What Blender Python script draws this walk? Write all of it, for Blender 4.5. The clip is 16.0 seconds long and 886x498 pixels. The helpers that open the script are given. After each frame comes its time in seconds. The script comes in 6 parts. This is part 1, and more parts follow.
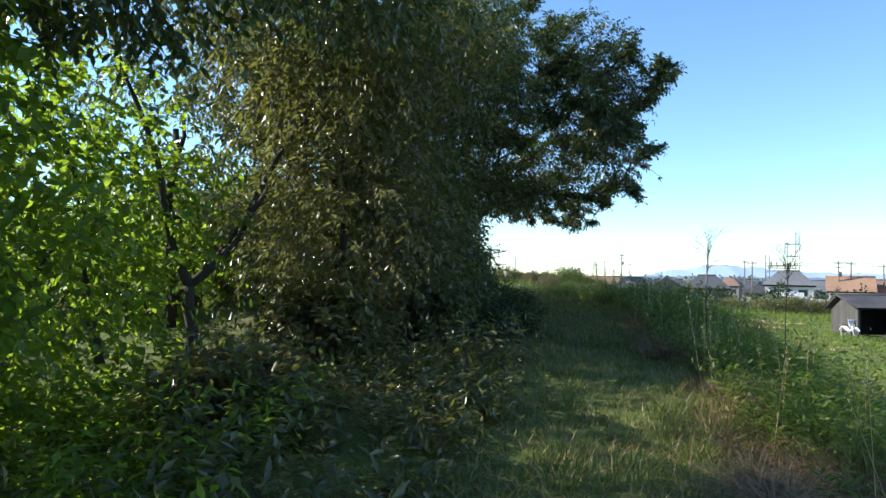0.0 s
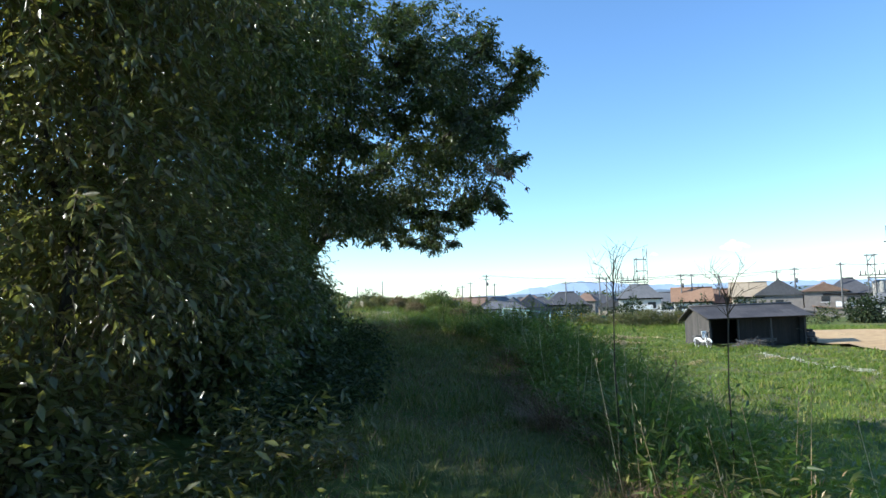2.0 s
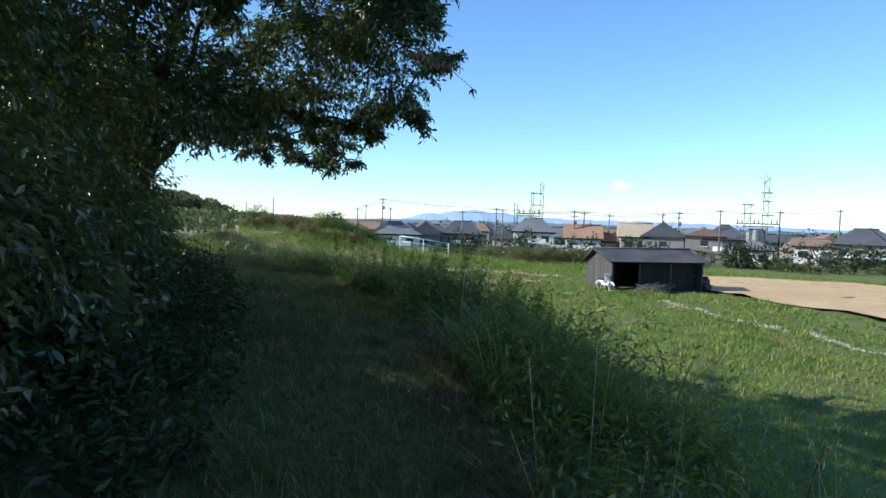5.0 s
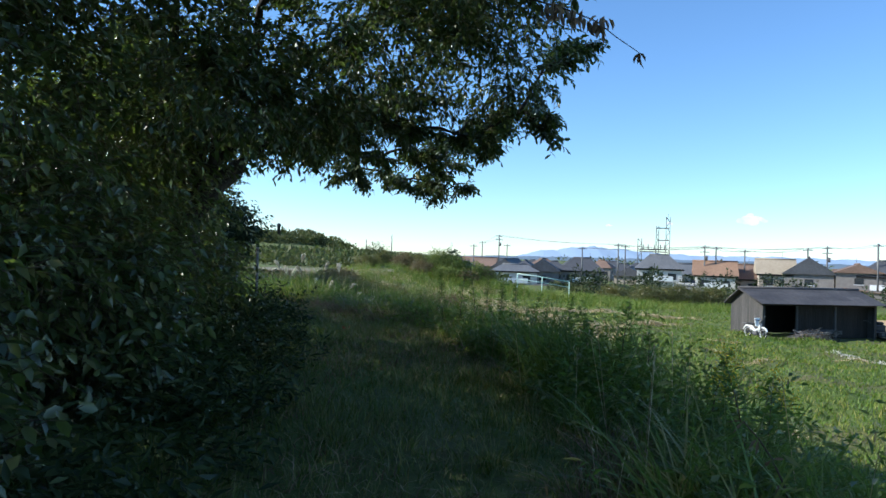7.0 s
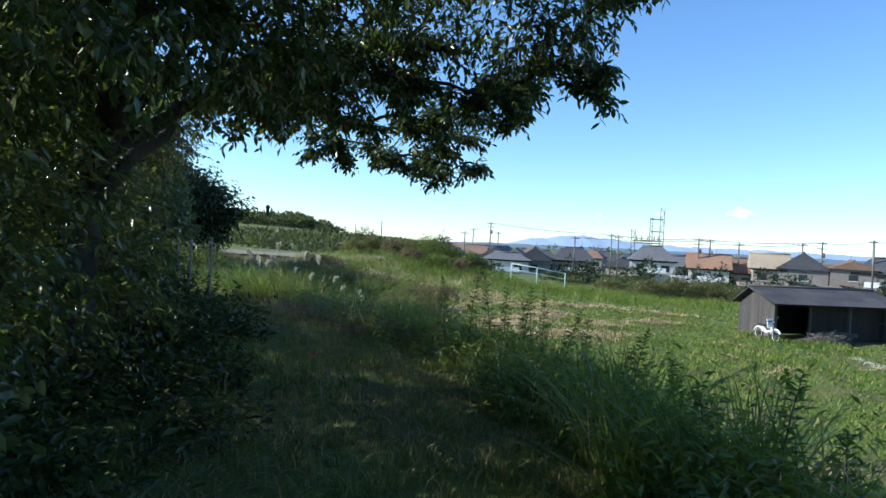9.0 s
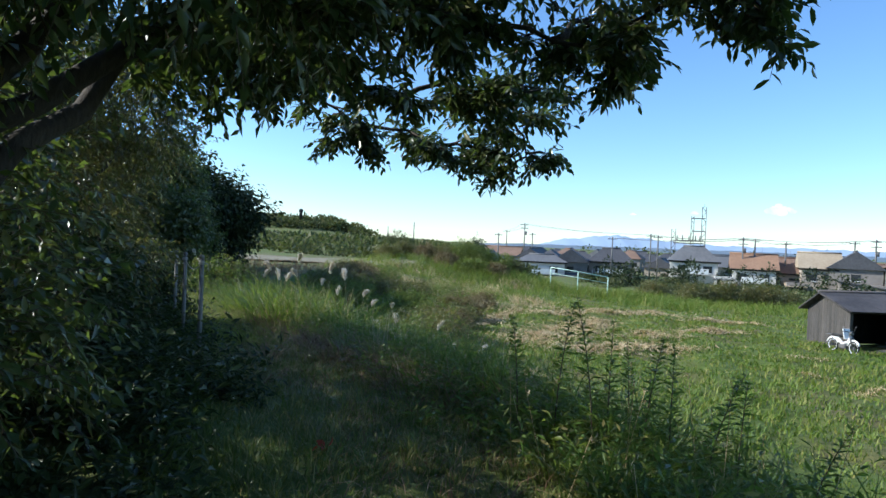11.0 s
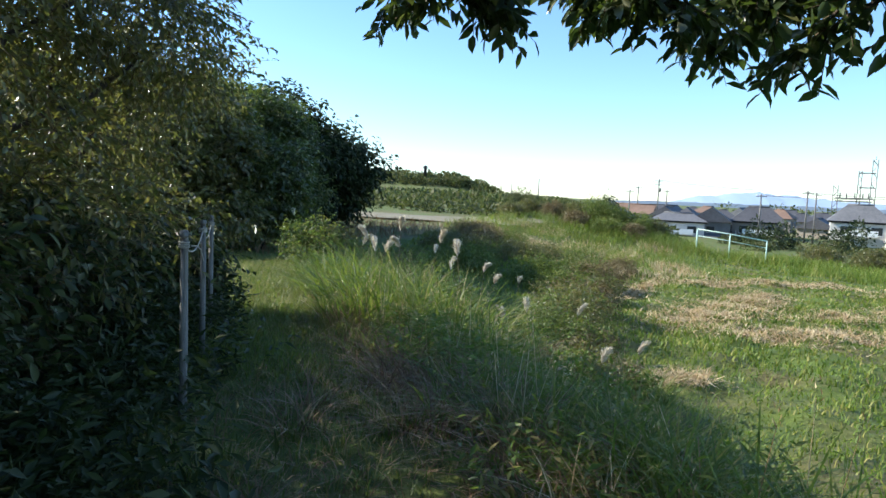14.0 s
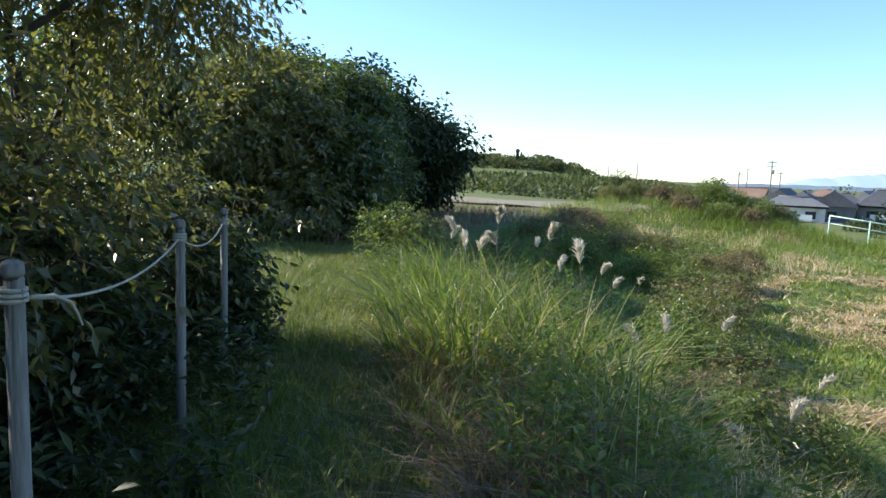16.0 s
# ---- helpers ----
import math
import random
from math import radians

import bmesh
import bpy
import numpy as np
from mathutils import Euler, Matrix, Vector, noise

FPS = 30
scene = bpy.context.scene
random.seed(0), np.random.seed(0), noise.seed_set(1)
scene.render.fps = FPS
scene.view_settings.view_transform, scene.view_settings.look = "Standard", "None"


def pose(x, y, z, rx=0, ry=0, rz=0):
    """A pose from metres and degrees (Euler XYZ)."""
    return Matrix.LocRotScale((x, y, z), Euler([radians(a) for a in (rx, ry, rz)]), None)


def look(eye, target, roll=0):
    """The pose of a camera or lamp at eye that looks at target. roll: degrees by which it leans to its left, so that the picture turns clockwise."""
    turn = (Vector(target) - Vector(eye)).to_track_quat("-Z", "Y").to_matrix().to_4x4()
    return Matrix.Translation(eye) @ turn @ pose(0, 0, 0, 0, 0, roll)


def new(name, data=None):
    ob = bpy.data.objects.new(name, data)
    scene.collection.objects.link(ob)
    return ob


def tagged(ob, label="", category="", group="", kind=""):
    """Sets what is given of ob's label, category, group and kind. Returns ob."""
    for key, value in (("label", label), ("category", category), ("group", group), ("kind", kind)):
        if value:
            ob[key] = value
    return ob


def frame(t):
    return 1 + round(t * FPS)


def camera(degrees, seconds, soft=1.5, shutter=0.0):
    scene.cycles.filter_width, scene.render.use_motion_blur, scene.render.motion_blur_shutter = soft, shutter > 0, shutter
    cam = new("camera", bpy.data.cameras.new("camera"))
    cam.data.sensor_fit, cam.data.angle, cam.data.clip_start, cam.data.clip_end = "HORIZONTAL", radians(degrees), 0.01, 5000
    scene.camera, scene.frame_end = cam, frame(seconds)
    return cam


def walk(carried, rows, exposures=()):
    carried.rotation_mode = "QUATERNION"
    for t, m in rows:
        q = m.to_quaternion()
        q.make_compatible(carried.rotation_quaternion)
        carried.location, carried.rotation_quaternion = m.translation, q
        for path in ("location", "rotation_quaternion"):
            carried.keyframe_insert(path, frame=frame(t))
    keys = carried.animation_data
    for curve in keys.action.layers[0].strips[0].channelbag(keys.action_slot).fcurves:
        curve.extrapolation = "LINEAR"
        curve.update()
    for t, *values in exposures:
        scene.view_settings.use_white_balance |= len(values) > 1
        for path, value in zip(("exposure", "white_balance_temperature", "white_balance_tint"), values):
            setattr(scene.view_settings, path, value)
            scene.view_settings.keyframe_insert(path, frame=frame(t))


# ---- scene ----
cam = camera(68.1, 16.0, 1.5)
PATH = [
    (0, (-0.132, -9.081, 0.823), (-0.475, -7.112, 0.897), 1.0),
    (0.5, (-0.138, -8.385, 0.867), (-0.18, -6.389, 0.757), 0.2),
    (1, (-0.015, -7.766, 0.9), (-0.063, -5.767, 0.893), -0.8),
    (1.5, (0.047, -7.106, 0.997), (0.055, -5.106, 0.98), -1.4),
    (2, (0.098, -6.405, 0.999), (0.157, -4.412, 1.147), -1.7),
    (2.5, (0.106, -5.652, 1.001), (0.224, -3.658, 1.112), -0.8),
    (3, (0.128, -5.043, 1.035), (0.322, -3.057, 1.171), -1.1),
    (3.5, (0.071, -4.48, 1.101), (0.339, -2.498, 1.101), -0.1),
    (3.7, (0.074, -4.258, 1.115), (0.386, -2.283, 1.059), -0.1),
    (5.8, (0.359, -1.746, 1.374), (0.734, 0.217, 1.288), 2.3),
    (6, (0.41, -1.489, 1.366), (0.728, 0.486, 1.38), 1.9),
    (6.5, (0.421, -0.821, 1.299), (0.588, 1.172, 1.315), 1.3),
    (7, (0.423, -0.039, 1.301), (0.444, 1.961, 1.317), 1.7),
    (7.5, (0.344, 0.57, 1.352), (0.308, 2.569, 1.336), 2.4),
    (8, (0.35, 1.228, 1.379), (0.409, 3.227, 1.352), 3.1),
    (10.3, (0.113, 3.996, 1.577), (0.112, 5.996, 1.551), 2.2),
    (10.5, (0.094, 4.265, 1.588), (0.068, 6.264, 1.559), 2.3),
    (11, (0.029, 4.794, 1.613), (-0.015, 6.793, 1.587), 2.4),
    (11.5, (0.023, 5.473, 1.603), (-0.086, 7.469, 1.559), 2.1),
    (12, (-0.043, 6.109, 1.631), (-0.147, 8.103, 1.517), 2.4),
    (12.5, (-0.025, 6.775, 1.652), (-0.245, 8.76, 1.548), 1.9),
    (13, (-0.197, 7.4, 1.646), (-0.488, 9.374, 1.508), 2.0),
    (13.5, (-0.293, 8.118, 1.642), (-0.674, 10.075, 1.48), 1.7),
    (14, (-0.484, 8.659, 1.641), (-0.892, 10.609, 1.468), 2.5),
    (14.5, (-0.669, 9.315, 1.673), (-1.152, 11.252, 1.552), 3.1),
    (15, (-0.884, 9.917, 1.629), (-1.431, 11.836, 1.498), 2.8),
    (15.5, (-1.038, 10.603, 1.634), (-1.568, 12.527, 1.498), 2.5),
    (16, (-1.277, 11.145, 1.608), (-1.948, 13.015, 1.375), 2.2),
]
walk(cam, [(t, look(e, g, r)) for t, e, g, r in PATH], [(0, 1.0, 6300, 7), (1.5, 0.88, 6100, 5), (3.5, 0.64, 5900, 4), (7, 0.56, 5850, 5), (11, 0.59, 5900, 6), (12.5, 0.8, 6150, 7), (14.5, 0.98, 6350, 7), (16, 1.0, 6400, 8)])

# ---- light ----
SUN_AZ, SUN_EL = radians(-88), radians(31)   # bearing from +y, clockwise positive
sun_dir = Vector((math.sin(SUN_AZ) * math.cos(SUN_EL), math.cos(SUN_AZ) * math.cos(SUN_EL), math.sin(SUN_EL)))
world = bpy.data.worlds.new("sky")
scene.world = world
world.use_nodes = True
wt = world.node_tree
sky = wt.nodes.new("ShaderNodeTexSky")
sky.sky_type, sky.sun_disc = "NISHITA", False
sky.sun_elevation, sky.sun_rotation = SUN_EL, SUN_AZ
sky.air_density, sky.dust_density, sky.ozone_density = 1.0, 0.0, 2.5
clear = wt.nodes.new("ShaderNodeMix")            # clear autumn air: a little bluer than the model's
clear.data_type, clear.blend_type = "RGBA", "MULTIPLY"
clear.inputs[0].default_value, clear.inputs[7].default_value = 1.0, (0.86, 1.0, 1.16, 1)
wt.links.new(sky.outputs[0], clear.inputs[6])
wt.links.new(clear.outputs[2], wt.nodes["Background"].inputs[0])
wt.nodes["Background"].inputs[1].default_value = 0.125
sun = new("sun", bpy.data.lights.new("sun", "SUN"))
sun.data.energy, sun.data.angle, sun.data.color = 5.0, radians(0.53), (1.0, 0.93, 0.82)
sun.matrix_world = look(sun_dir * 100, (0, 0, 0))


# ---- materials ----
def node_mat(name):
    m = bpy.data.materials.new(name)
    m.use_nodes = True
    nt = m.node_tree
    nt.nodes.clear()
    return m, nt, nt.nodes.new("ShaderNodeOutputMaterial")


def ramp(nt, stops, fac):
    r = nt.nodes.new("ShaderNodeValToRGB")
    el = r.color_ramp.elements
    while len(el) < len(stops):
        el.new(0.5)
    for e, (p, c) in zip(el, stops):
        e.position, e.color = p, (*c, 1)
    nt.links.new(fac, r.inputs[0])
    return r.outputs[0]


def noise_tex(nt, scale, detail=4, rough=0.6, vec=None):
    n = nt.nodes.new("ShaderNodeTexNoise")
    n.inputs["Scale"].default_value, n.inputs["Detail"].default_value, n.inputs["Roughness"].default_value = scale, detail, rough
    if vec is None:
        g = nt.nodes.new("ShaderNodeNewGeometry")
        vec = g.outputs["Position"]
    nt.links.new(vec, n.inputs["Vector"])
    return n.outputs["Fac"]


def mix_rgb(nt, fac, a, b, kind="MIX"):
    m = nt.nodes.new("ShaderNodeMix")
    m.data_type, m.blend_type = "RGBA", kind
    for sock, v in ((0, fac), (6, a), (7, b)):
        if isinstance(v, bpy.types.NodeSocket):
            nt.links.new(v, m.inputs[sock])
        elif sock == 0:
            m.inputs[0].default_value = v
        else:
            m.inputs[sock].default_value = (*v, 1)
    return m.outputs[2]


def foliage_mat(name, stops, through_col, translucent=0.35, rough=0.45, patch=0.7, spec=0.4):
    """Leaf or blade: colour by leaf and by patch of the plant, part of the light passes through."""
    m, nt, out = node_mat(name)
    geo = nt.nodes.new("ShaderNodeNewGeometry")
    add = nt.nodes.new("ShaderNodeMath")
    add.operation = "MULTIPLY_ADD"
    nt.links.new(noise_tex(nt, patch, 3), add.inputs[0])
    add.inputs[1].default_value = 0.9
    half = nt.nodes.new("ShaderNodeMath")
    half.operation = "MULTIPLY_ADD"
    nt.links.new(geo.outputs["Random Per Island"], half.inputs[0])
    half.inputs[1].default_value, half.inputs[2].default_value = 1.0, -0.43
    nt.links.new(half.outputs[0], add.inputs[2])
    col = ramp(nt, stops, add.outputs[0])
    p = nt.nodes.new("ShaderNodeBsdfPrincipled")
    nt.links.new(col, p.inputs["Base Color"])
    p.inputs["Roughness"].default_value = rough
    p.inputs["Specular IOR Level"].default_value = spec
    t = nt.nodes.new("ShaderNodeBsdfTranslucent")
    nt.links.new(mix_rgb(nt, 0.55, col, through_col), t.inputs["Color"])
    mx = nt.nodes.new("ShaderNodeMixShader")
    mx.inputs[0].default_value = translucent
    nt.links.new(p.outputs[0], mx.inputs[1])
    nt.links.new(t.outputs[0], mx.inputs[2])
    nt.links.new(mx.outputs[0], out.inputs[0])
    return m


def solid_mat(name, a, b, scale=6.0, rough=0.8, metal=0.0, bump=0.3, stretch=None, by_object=False):
    """Opaque surface with grain at two scales and a little relief."""
    m, nt, out = node_mat(name)
    vec = None
    if stretch:
        tc = nt.nodes.new("ShaderNodeTexCoord")
        mp = nt.nodes.new("ShaderNodeMapping")
        mp.inputs["Scale"].default_value = stretch
        nt.links.new(tc.outputs["Object"], mp.inputs["Vector"])
        vec = mp.outputs[0]
    fine = noise_tex(nt, scale, 6, 0.65, vec)
    broad = noise_tex(nt, scale * 0.13, 3, 0.5, vec)
    mid = nt.nodes.new("ShaderNodeMath")
    mid.operation = "MULTIPLY_ADD"
    nt.links.new(fine, mid.inputs[0])
    mid.inputs[1].default_value = 0.6
    s = nt.nodes.new("ShaderNodeMath")
    s.operation = "MULTIPLY"
    nt.links.new(broad, s.inputs[0])
    s.inputs[1].default_value = 0.4
    nt.links.new(s.outputs[0], mid.inputs[2])
    col = ramp(nt, [(0.32, a), (0.68, b)], mid.outputs[0])
    if by_object:
        oi = nt.nodes.new("ShaderNodeObjectInfo")
        tone = ramp(nt, [(0.0, (0.72, 0.72, 0.72)), (1.0, (1.15, 1.12, 1.08))], oi.outputs["Random"])
        col = mix_rgb(nt, 1.0, col, tone, "MULTIPLY")
    p = nt.nodes.new("ShaderNodeBsdfPrincipled")
    nt.links.new(col, p.inputs["Base Color"])
    p.inputs["Roughness"].default_value, p.inputs["Metallic"].default_value = rough, metal
    if bump:
        bp = nt.nodes.new("ShaderNodeBump")
        bp.inputs["Strength"].default_value, bp.inputs["Distance"].default_value = bump, 0.02
        nt.links.new(fine, bp.inputs["Height"])
        nt.links.new(bp.outputs[0], p.inputs["Normal"])
    nt.links.new(p.outputs[0], out.inputs[0])
    return m


M = {}
M["leaf_dark"] = foliage_mat("leaf_dark", [(0.1, (0.030, 0.041, 0.016)), (0.45, (0.056, 0.076, 0.026)), (0.75, (0.092, 0.112, 0.038)), (0.98, (0.17, 0.15, 0.055))], (0.24, 0.36, 0.04), 0.3, 0.3, 0.7, 0.6)
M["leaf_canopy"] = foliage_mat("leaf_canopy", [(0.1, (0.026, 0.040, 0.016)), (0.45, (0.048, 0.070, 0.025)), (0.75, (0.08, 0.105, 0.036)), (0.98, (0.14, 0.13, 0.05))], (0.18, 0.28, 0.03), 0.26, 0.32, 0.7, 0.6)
M["leaf_olive"] = foliage_mat("leaf_olive", [(0.1, (0.046, 0.050, 0.020)), (0.45, (0.086, 0.092, 0.032)), (0.75, (0.13, 0.128, 0.046)), (0.97, (0.22, 0.16, 0.07))], (0.34, 0.36, 0.06), 0.38, 0.32, 0.7, 0.6)
# darkened leaf colour standing in for deep shade under the trees
M["leaf_shaded"] = foliage_mat("leaf_shaded", [(0.1, (0.018, 0.028, 0.010)), (0.5, (0.036, 0.052, 0.017)), (0.9, (0.068, 0.082, 0.027))], (0.10, 0.17, 0.03), 0.2, 0.5, 0.7, 0.25)
M["leaf_bright"] = foliage_mat("leaf_bright", [(0.1, (0.035, 0.075, 0.012)), (0.5, (0.075, 0.14, 0.022)), (0.9, (0.13, 0.19, 0.035))], (0.50, 0.70, 0.04), 0.6, 0.4)
M["leaf_wood"] = foliage_mat("leaf_wood", [(0.1, (0.010, 0.020, 0.007)), (0.5, (0.022, 0.038, 0.012)), (0.9, (0.045, 0.060, 0.02))], (0.06, 0.10, 0.02), 0.15, 0.6, 0.25)
M["leaf_field"] = foliage_mat("leaf_field", [(0.1, (0.05, 0.085, 0.018)), (0.5, (0.10, 0.15, 0.03)), (0.9, (0.19, 0.19, 0.06))], (0.34, 0.44, 0.06), 0.35, 0.5, 0.3)
M["leaf_rust"] = foliage_mat("leaf_rust", [(0.1, (0.085, 0.072, 0.03)), (0.5, (0.155, 0.13, 0.06)), (0.9, (0.26, 0.21, 0.11))], (0.34, 0.22, 0.08), 0.3, 0.6, 0.4)
M["leaf_far"] = foliage_mat("leaf_far", [(0.1, (0.030, 0.048, 0.018)), (0.5, (0.062, 0.085, 0.028)), (0.9, (0.13, 0.12, 0.05))], (0.2, 0.25, 0.05), 0.25, 0.7, 0.2)
M["grass_short"] = foliage_mat("grass_short", [(0.05, (0.046, 0.070, 0.012)), (0.42, (0.092, 0.128, 0.022)), (0.66, (0.17, 0.17, 0.041)), (0.92, (0.34, 0.25, 0.115))], (0.30, 0.42, 0.06), 0.35, 0.5, 0.5)
M["grass_tall"] = foliage_mat("grass_tall", [(0.05, (0.034, 0.072, 0.012)), (0.45, (0.070, 0.130, 0.020)), (0.75, (0.130, 0.180, 0.031)), (0.98, (0.28, 0.23, 0.09))], (0.36, 0.46, 0.06), 0.42, 0.45, 0.4)
M["grass_field"] = foliage_mat("grass_field", [(0.05, (0.058, 0.115, 0.010)), (0.45, (0.115, 0.185, 0.018)), (0.74, (0.175, 0.22, 0.03)), (0.98, (0.29, 0.26, 0.07))], (0.36, 0.46, 0.06), 0.3, 0.55, 0.3)
M["straw"] = foliage_mat("straw", [(0.05, (0.32, 0.21, 0.10)), (0.5, (0.54, 0.40, 0.21)), (0.95, (0.74, 0.61, 0.38))], (0.5, 0.36, 0.15), 0.25, 0.6, 0.8)
M["brown_grass"] = foliage_mat("brown_grass", [(0.05, (0.10, 0.055, 0.03)), (0.5, (0.22, 0.135, 0.075)), (0.95, (0.42, 0.29, 0.16))], (0.3, 0.18, 0.08), 0.25, 0.6, 0.8)
M["plume"] = foliage_mat("plume", [(0.05, (0.58, 0.50, 0.38)), (0.9, (0.84, 0.79, 0.69))], (0.8, 0.74, 0.6), 0.45, 0.8)
M["yellow"] = foliage_mat("yellow", [(0.05, (0.55, 0.36, 0.02)), (0.9, (0.75, 0.55, 0.05))], (0.8, 0.6, 0.05), 0.3, 0.7)
M["red_leaf"] = foliage_mat("red_leaf", [(0.05, (0.22, 0.03, 0.015)), (0.9, (0.45, 0.07, 0.03))], (0.6, 0.1, 0.03), 0.4, 0.5)
M["bark"] = solid_mat("bark", (0.018, 0.014, 0.010), (0.07, 0.055, 0.042), 30, 0.9, 0, 0.9, (1, 1, 0.25))
M["stem"] = solid_mat("stem", (0.05, 0.035, 0.02), (0.13, 0.09, 0.05), 40, 0.85)
M["timber"] = solid_mat("timber", (0.035, 0.032, 0.030), (0.115, 0.105, 0.097), 9, 0.85, 0, 0.5, (6, 6, 0.5), True)
# dark copy of timber: shade inside the shed and under eaves put in
M["timber_shaded"] = solid_mat("timber_shaded", (0.010, 0.009, 0.008), (0.032, 0.027, 0.023), 9, 0.85, 0, 0.4, (6, 6, 0.5), True)
M["roof_sheet"] = solid_mat("roof_sheet", (0.05, 0.045, 0.046), (0.11, 0.10, 0.10), 5, 0.75, 0, 0.3, None, True)
M["concrete"] = solid_mat("concrete", (0.26, 0.25, 0.23), (0.42, 0.40, 0.37), 12, 0.9)
M["post_wood"] = solid_mat("post_wood", (0.12, 0.115, 0.11), (0.27, 0.26, 0.25), 22, 0.85, 0, 0.5, (3, 3, 0.4))
M["rope"] = solid_mat("rope", (0.30, 0.28, 0.24), (0.50, 0.47, 0.41), 80, 0.9)
M["steel"] = solid_mat("steel", (0.09, 0.088, 0.086), (0.19, 0.185, 0.18), 3, 0.6, 0.3, 0.1)
M["fence_green"] = solid_mat("fence_green", (0.42, 0.62, 0.52), (0.60, 0.76, 0.66), 6, 0.5, 0, 0.1)
M["white_paint"] = solid_mat("white_paint", (0.70, 0.70, 0.69), (0.84, 0.84, 0.83), 4, 0.45, 0, 0.05)
M["rubber"] = solid_mat("rubber", (0.015, 0.015, 0.015), (0.035, 0.035, 0.035), 20, 0.8)
M["soil"] = solid_mat("soil", (0.36, 0.225, 0.105), (0.56, 0.38, 0.19), 1.6, 0.95, 0, 0.8)
M["wall_white"] = solid_mat("wall_white", (0.52, 0.49, 0.44), (0.68, 0.65, 0.60), 1.2, 0.85, 0, 0.1)
M["wall_beige"] = solid_mat("wall_beige", (0.30, 0.25, 0.20), (0.44, 0.37, 0.30), 1.2, 0.85, 0, 0.1)
M["wall_grey"] = solid_mat("wall_grey", (0.17, 0.15, 0.135), (0.28, 0.25, 0.225), 1.2, 0.85, 0, 0.1)
M["roof_grey"] = solid_mat("roof_grey", (0.10, 0.10, 0.105), (0.19, 0.19, 0.195), 2.5, 0.7)
M["roof_dark"] = solid_mat("roof_dark", (0.045, 0.045, 0.05), (0.10, 0.10, 0.11), 2.5, 0.7)
M["roof_orange"] = solid_mat("roof_orange", (0.22, 0.125, 0.078), (0.35, 0.21, 0.13), 2.5, 0.8)
M["roof_tan"] = solid_mat("roof_tan", (0.30, 0.23, 0.155), (0.44, 0.36, 0.26), 2.5, 0.8)
M["roof_brown"] = solid_mat("roof_brown", (0.14, 0.085, 0.06), (0.25, 0.16, 0.115), 2.5, 0.8)
M["window"] = solid_mat("window", (0.02, 0.022, 0.025), (0.05, 0.055, 0.06), 1, 0.15, 0, 0)
M["tank"] = solid_mat("tank", (0.02, 0.02, 0.022), (0.05, 0.05, 0.055), 2, 0.7)


# ---- lie of the land ----
def smooth(a, b, v):
    t = np.clip((v - a) / (b - a), 0, 1)
    return t * t * (3 - 2 * t)


BANK_Y = np.array([-400, -14, -9, -8, -6.4, -4.2, -1.6, 0, 1.2, 4, 6.7, 9, 11, 14, 20, 30, 60, 400.0])
BANK_Z = np.array([-0.9, -0.8, -0.68, -0.63, -0.52, -0.40, -0.17, -0.19, -0.14, 0.06, 0.13, 0.15, 0.11, 0.03, -0.2, -0.5, -0.7, -0.7])


def lane_x(y):
    """Middle of the trodden lane on the bank."""
    v = np.clip(y, 4, 13) - 4
    return 0.25 - 0.037 * v ** 1.9 - 0.6 * np.clip(y - 13, 0, 60)


def land(x, y, rough=True):
    x, y = np.asarray(x, float), np.asarray(y, float)
    top = np.interp(y, BANK_Y, BANK_Z)
    field = -2.15 - 0.028 * np.clip(x, -5, 22) - 0.012 * np.clip(15 - y, 0, 30)
    side = x - lane_x(np.minimum(y, 34.0)) - 1.35
    fall = smooth(0.0, 5.2, side)
    near = top + (field - top) * fall
    left = top + 0.004 * np.clip(-x - 10, 0, 200)
    far_mix = smooth(22, 40, y)
    ahead = left + (field - left) * smooth(-7, 2, x + 0.02 * (y - 30))
    z = near + (ahead - near) * far_mix
    r = np.hypot(x, y)
    low = smooth(62, 125, r + 0.35 * x) * smooth(-30, 15, x - 0.02 * y)
    z = z + (-4.6 - z) * low
    z = z + 1.75 * np.exp(-(((x - 1.2) / 6.5) ** 2 + ((y - 66) / 7.0) ** 2))
    z = z + 11.5 * np.exp(-(np.clip(y - 520, -500, 0) / 60) ** 2) * np.exp(-(np.clip(y - 560, 0, 4000) / 60) ** 2) * smooth(-54, -114, x) * (1 + 0.06 * np.sin(x / 17))
    if rough:
        amp = 0.035 + 0.08 * smooth(2, 8, np.abs(side)) * smooth(300, 30, r)
        z = z + amp * (np.sin(1.7 * x + 0.6 * y) * np.sin(1.3 * y - 0.4 * x) + 0.5 * np.sin(4.1 * x + 1.0) * np.sin(3.7 * y))
    return z


# ---- mesh makers ----
def raw_mesh(name, verts, faces, mat, smooth_shade=False):
    """A mesh from arrays; every face of faces has the same number of corners."""
    verts, faces = np.asarray(verts, np.float32), np.asarray(faces, np.int32)
    me = bpy.data.meshes.new(name)
    n, k = faces.shape
    me.vertices.add(len(verts))
    me.vertices.foreach_set("co", verts.ravel())
    me.loops.add(n * k)
    me.loops.foreach_set("vertex_index", faces.ravel())
    me.polygons.add(n)
    me.polygons.foreach_set("loop_start", np.arange(0, n * k, k, dtype=np.int32))
    if smooth_shade:
        me.polygons.foreach_set("use_smooth", np.ones(n, bool))
    me.update(calc_edges=True)
    me.materials.append(mat)
    return me


def child(name, me, parent, label="", kind=""):
    ob = new(name, me)
    if parent is not None:
        ob.parent = parent
    return tagged(ob, label, kind=kind)


def part(name, bm, material, parent, label=""):
    me = bpy.data.meshes.new(name)
    bm.to_mesh(me)
    bm.free()
    me.materials.append(material)
    return child(name, me, parent, label)


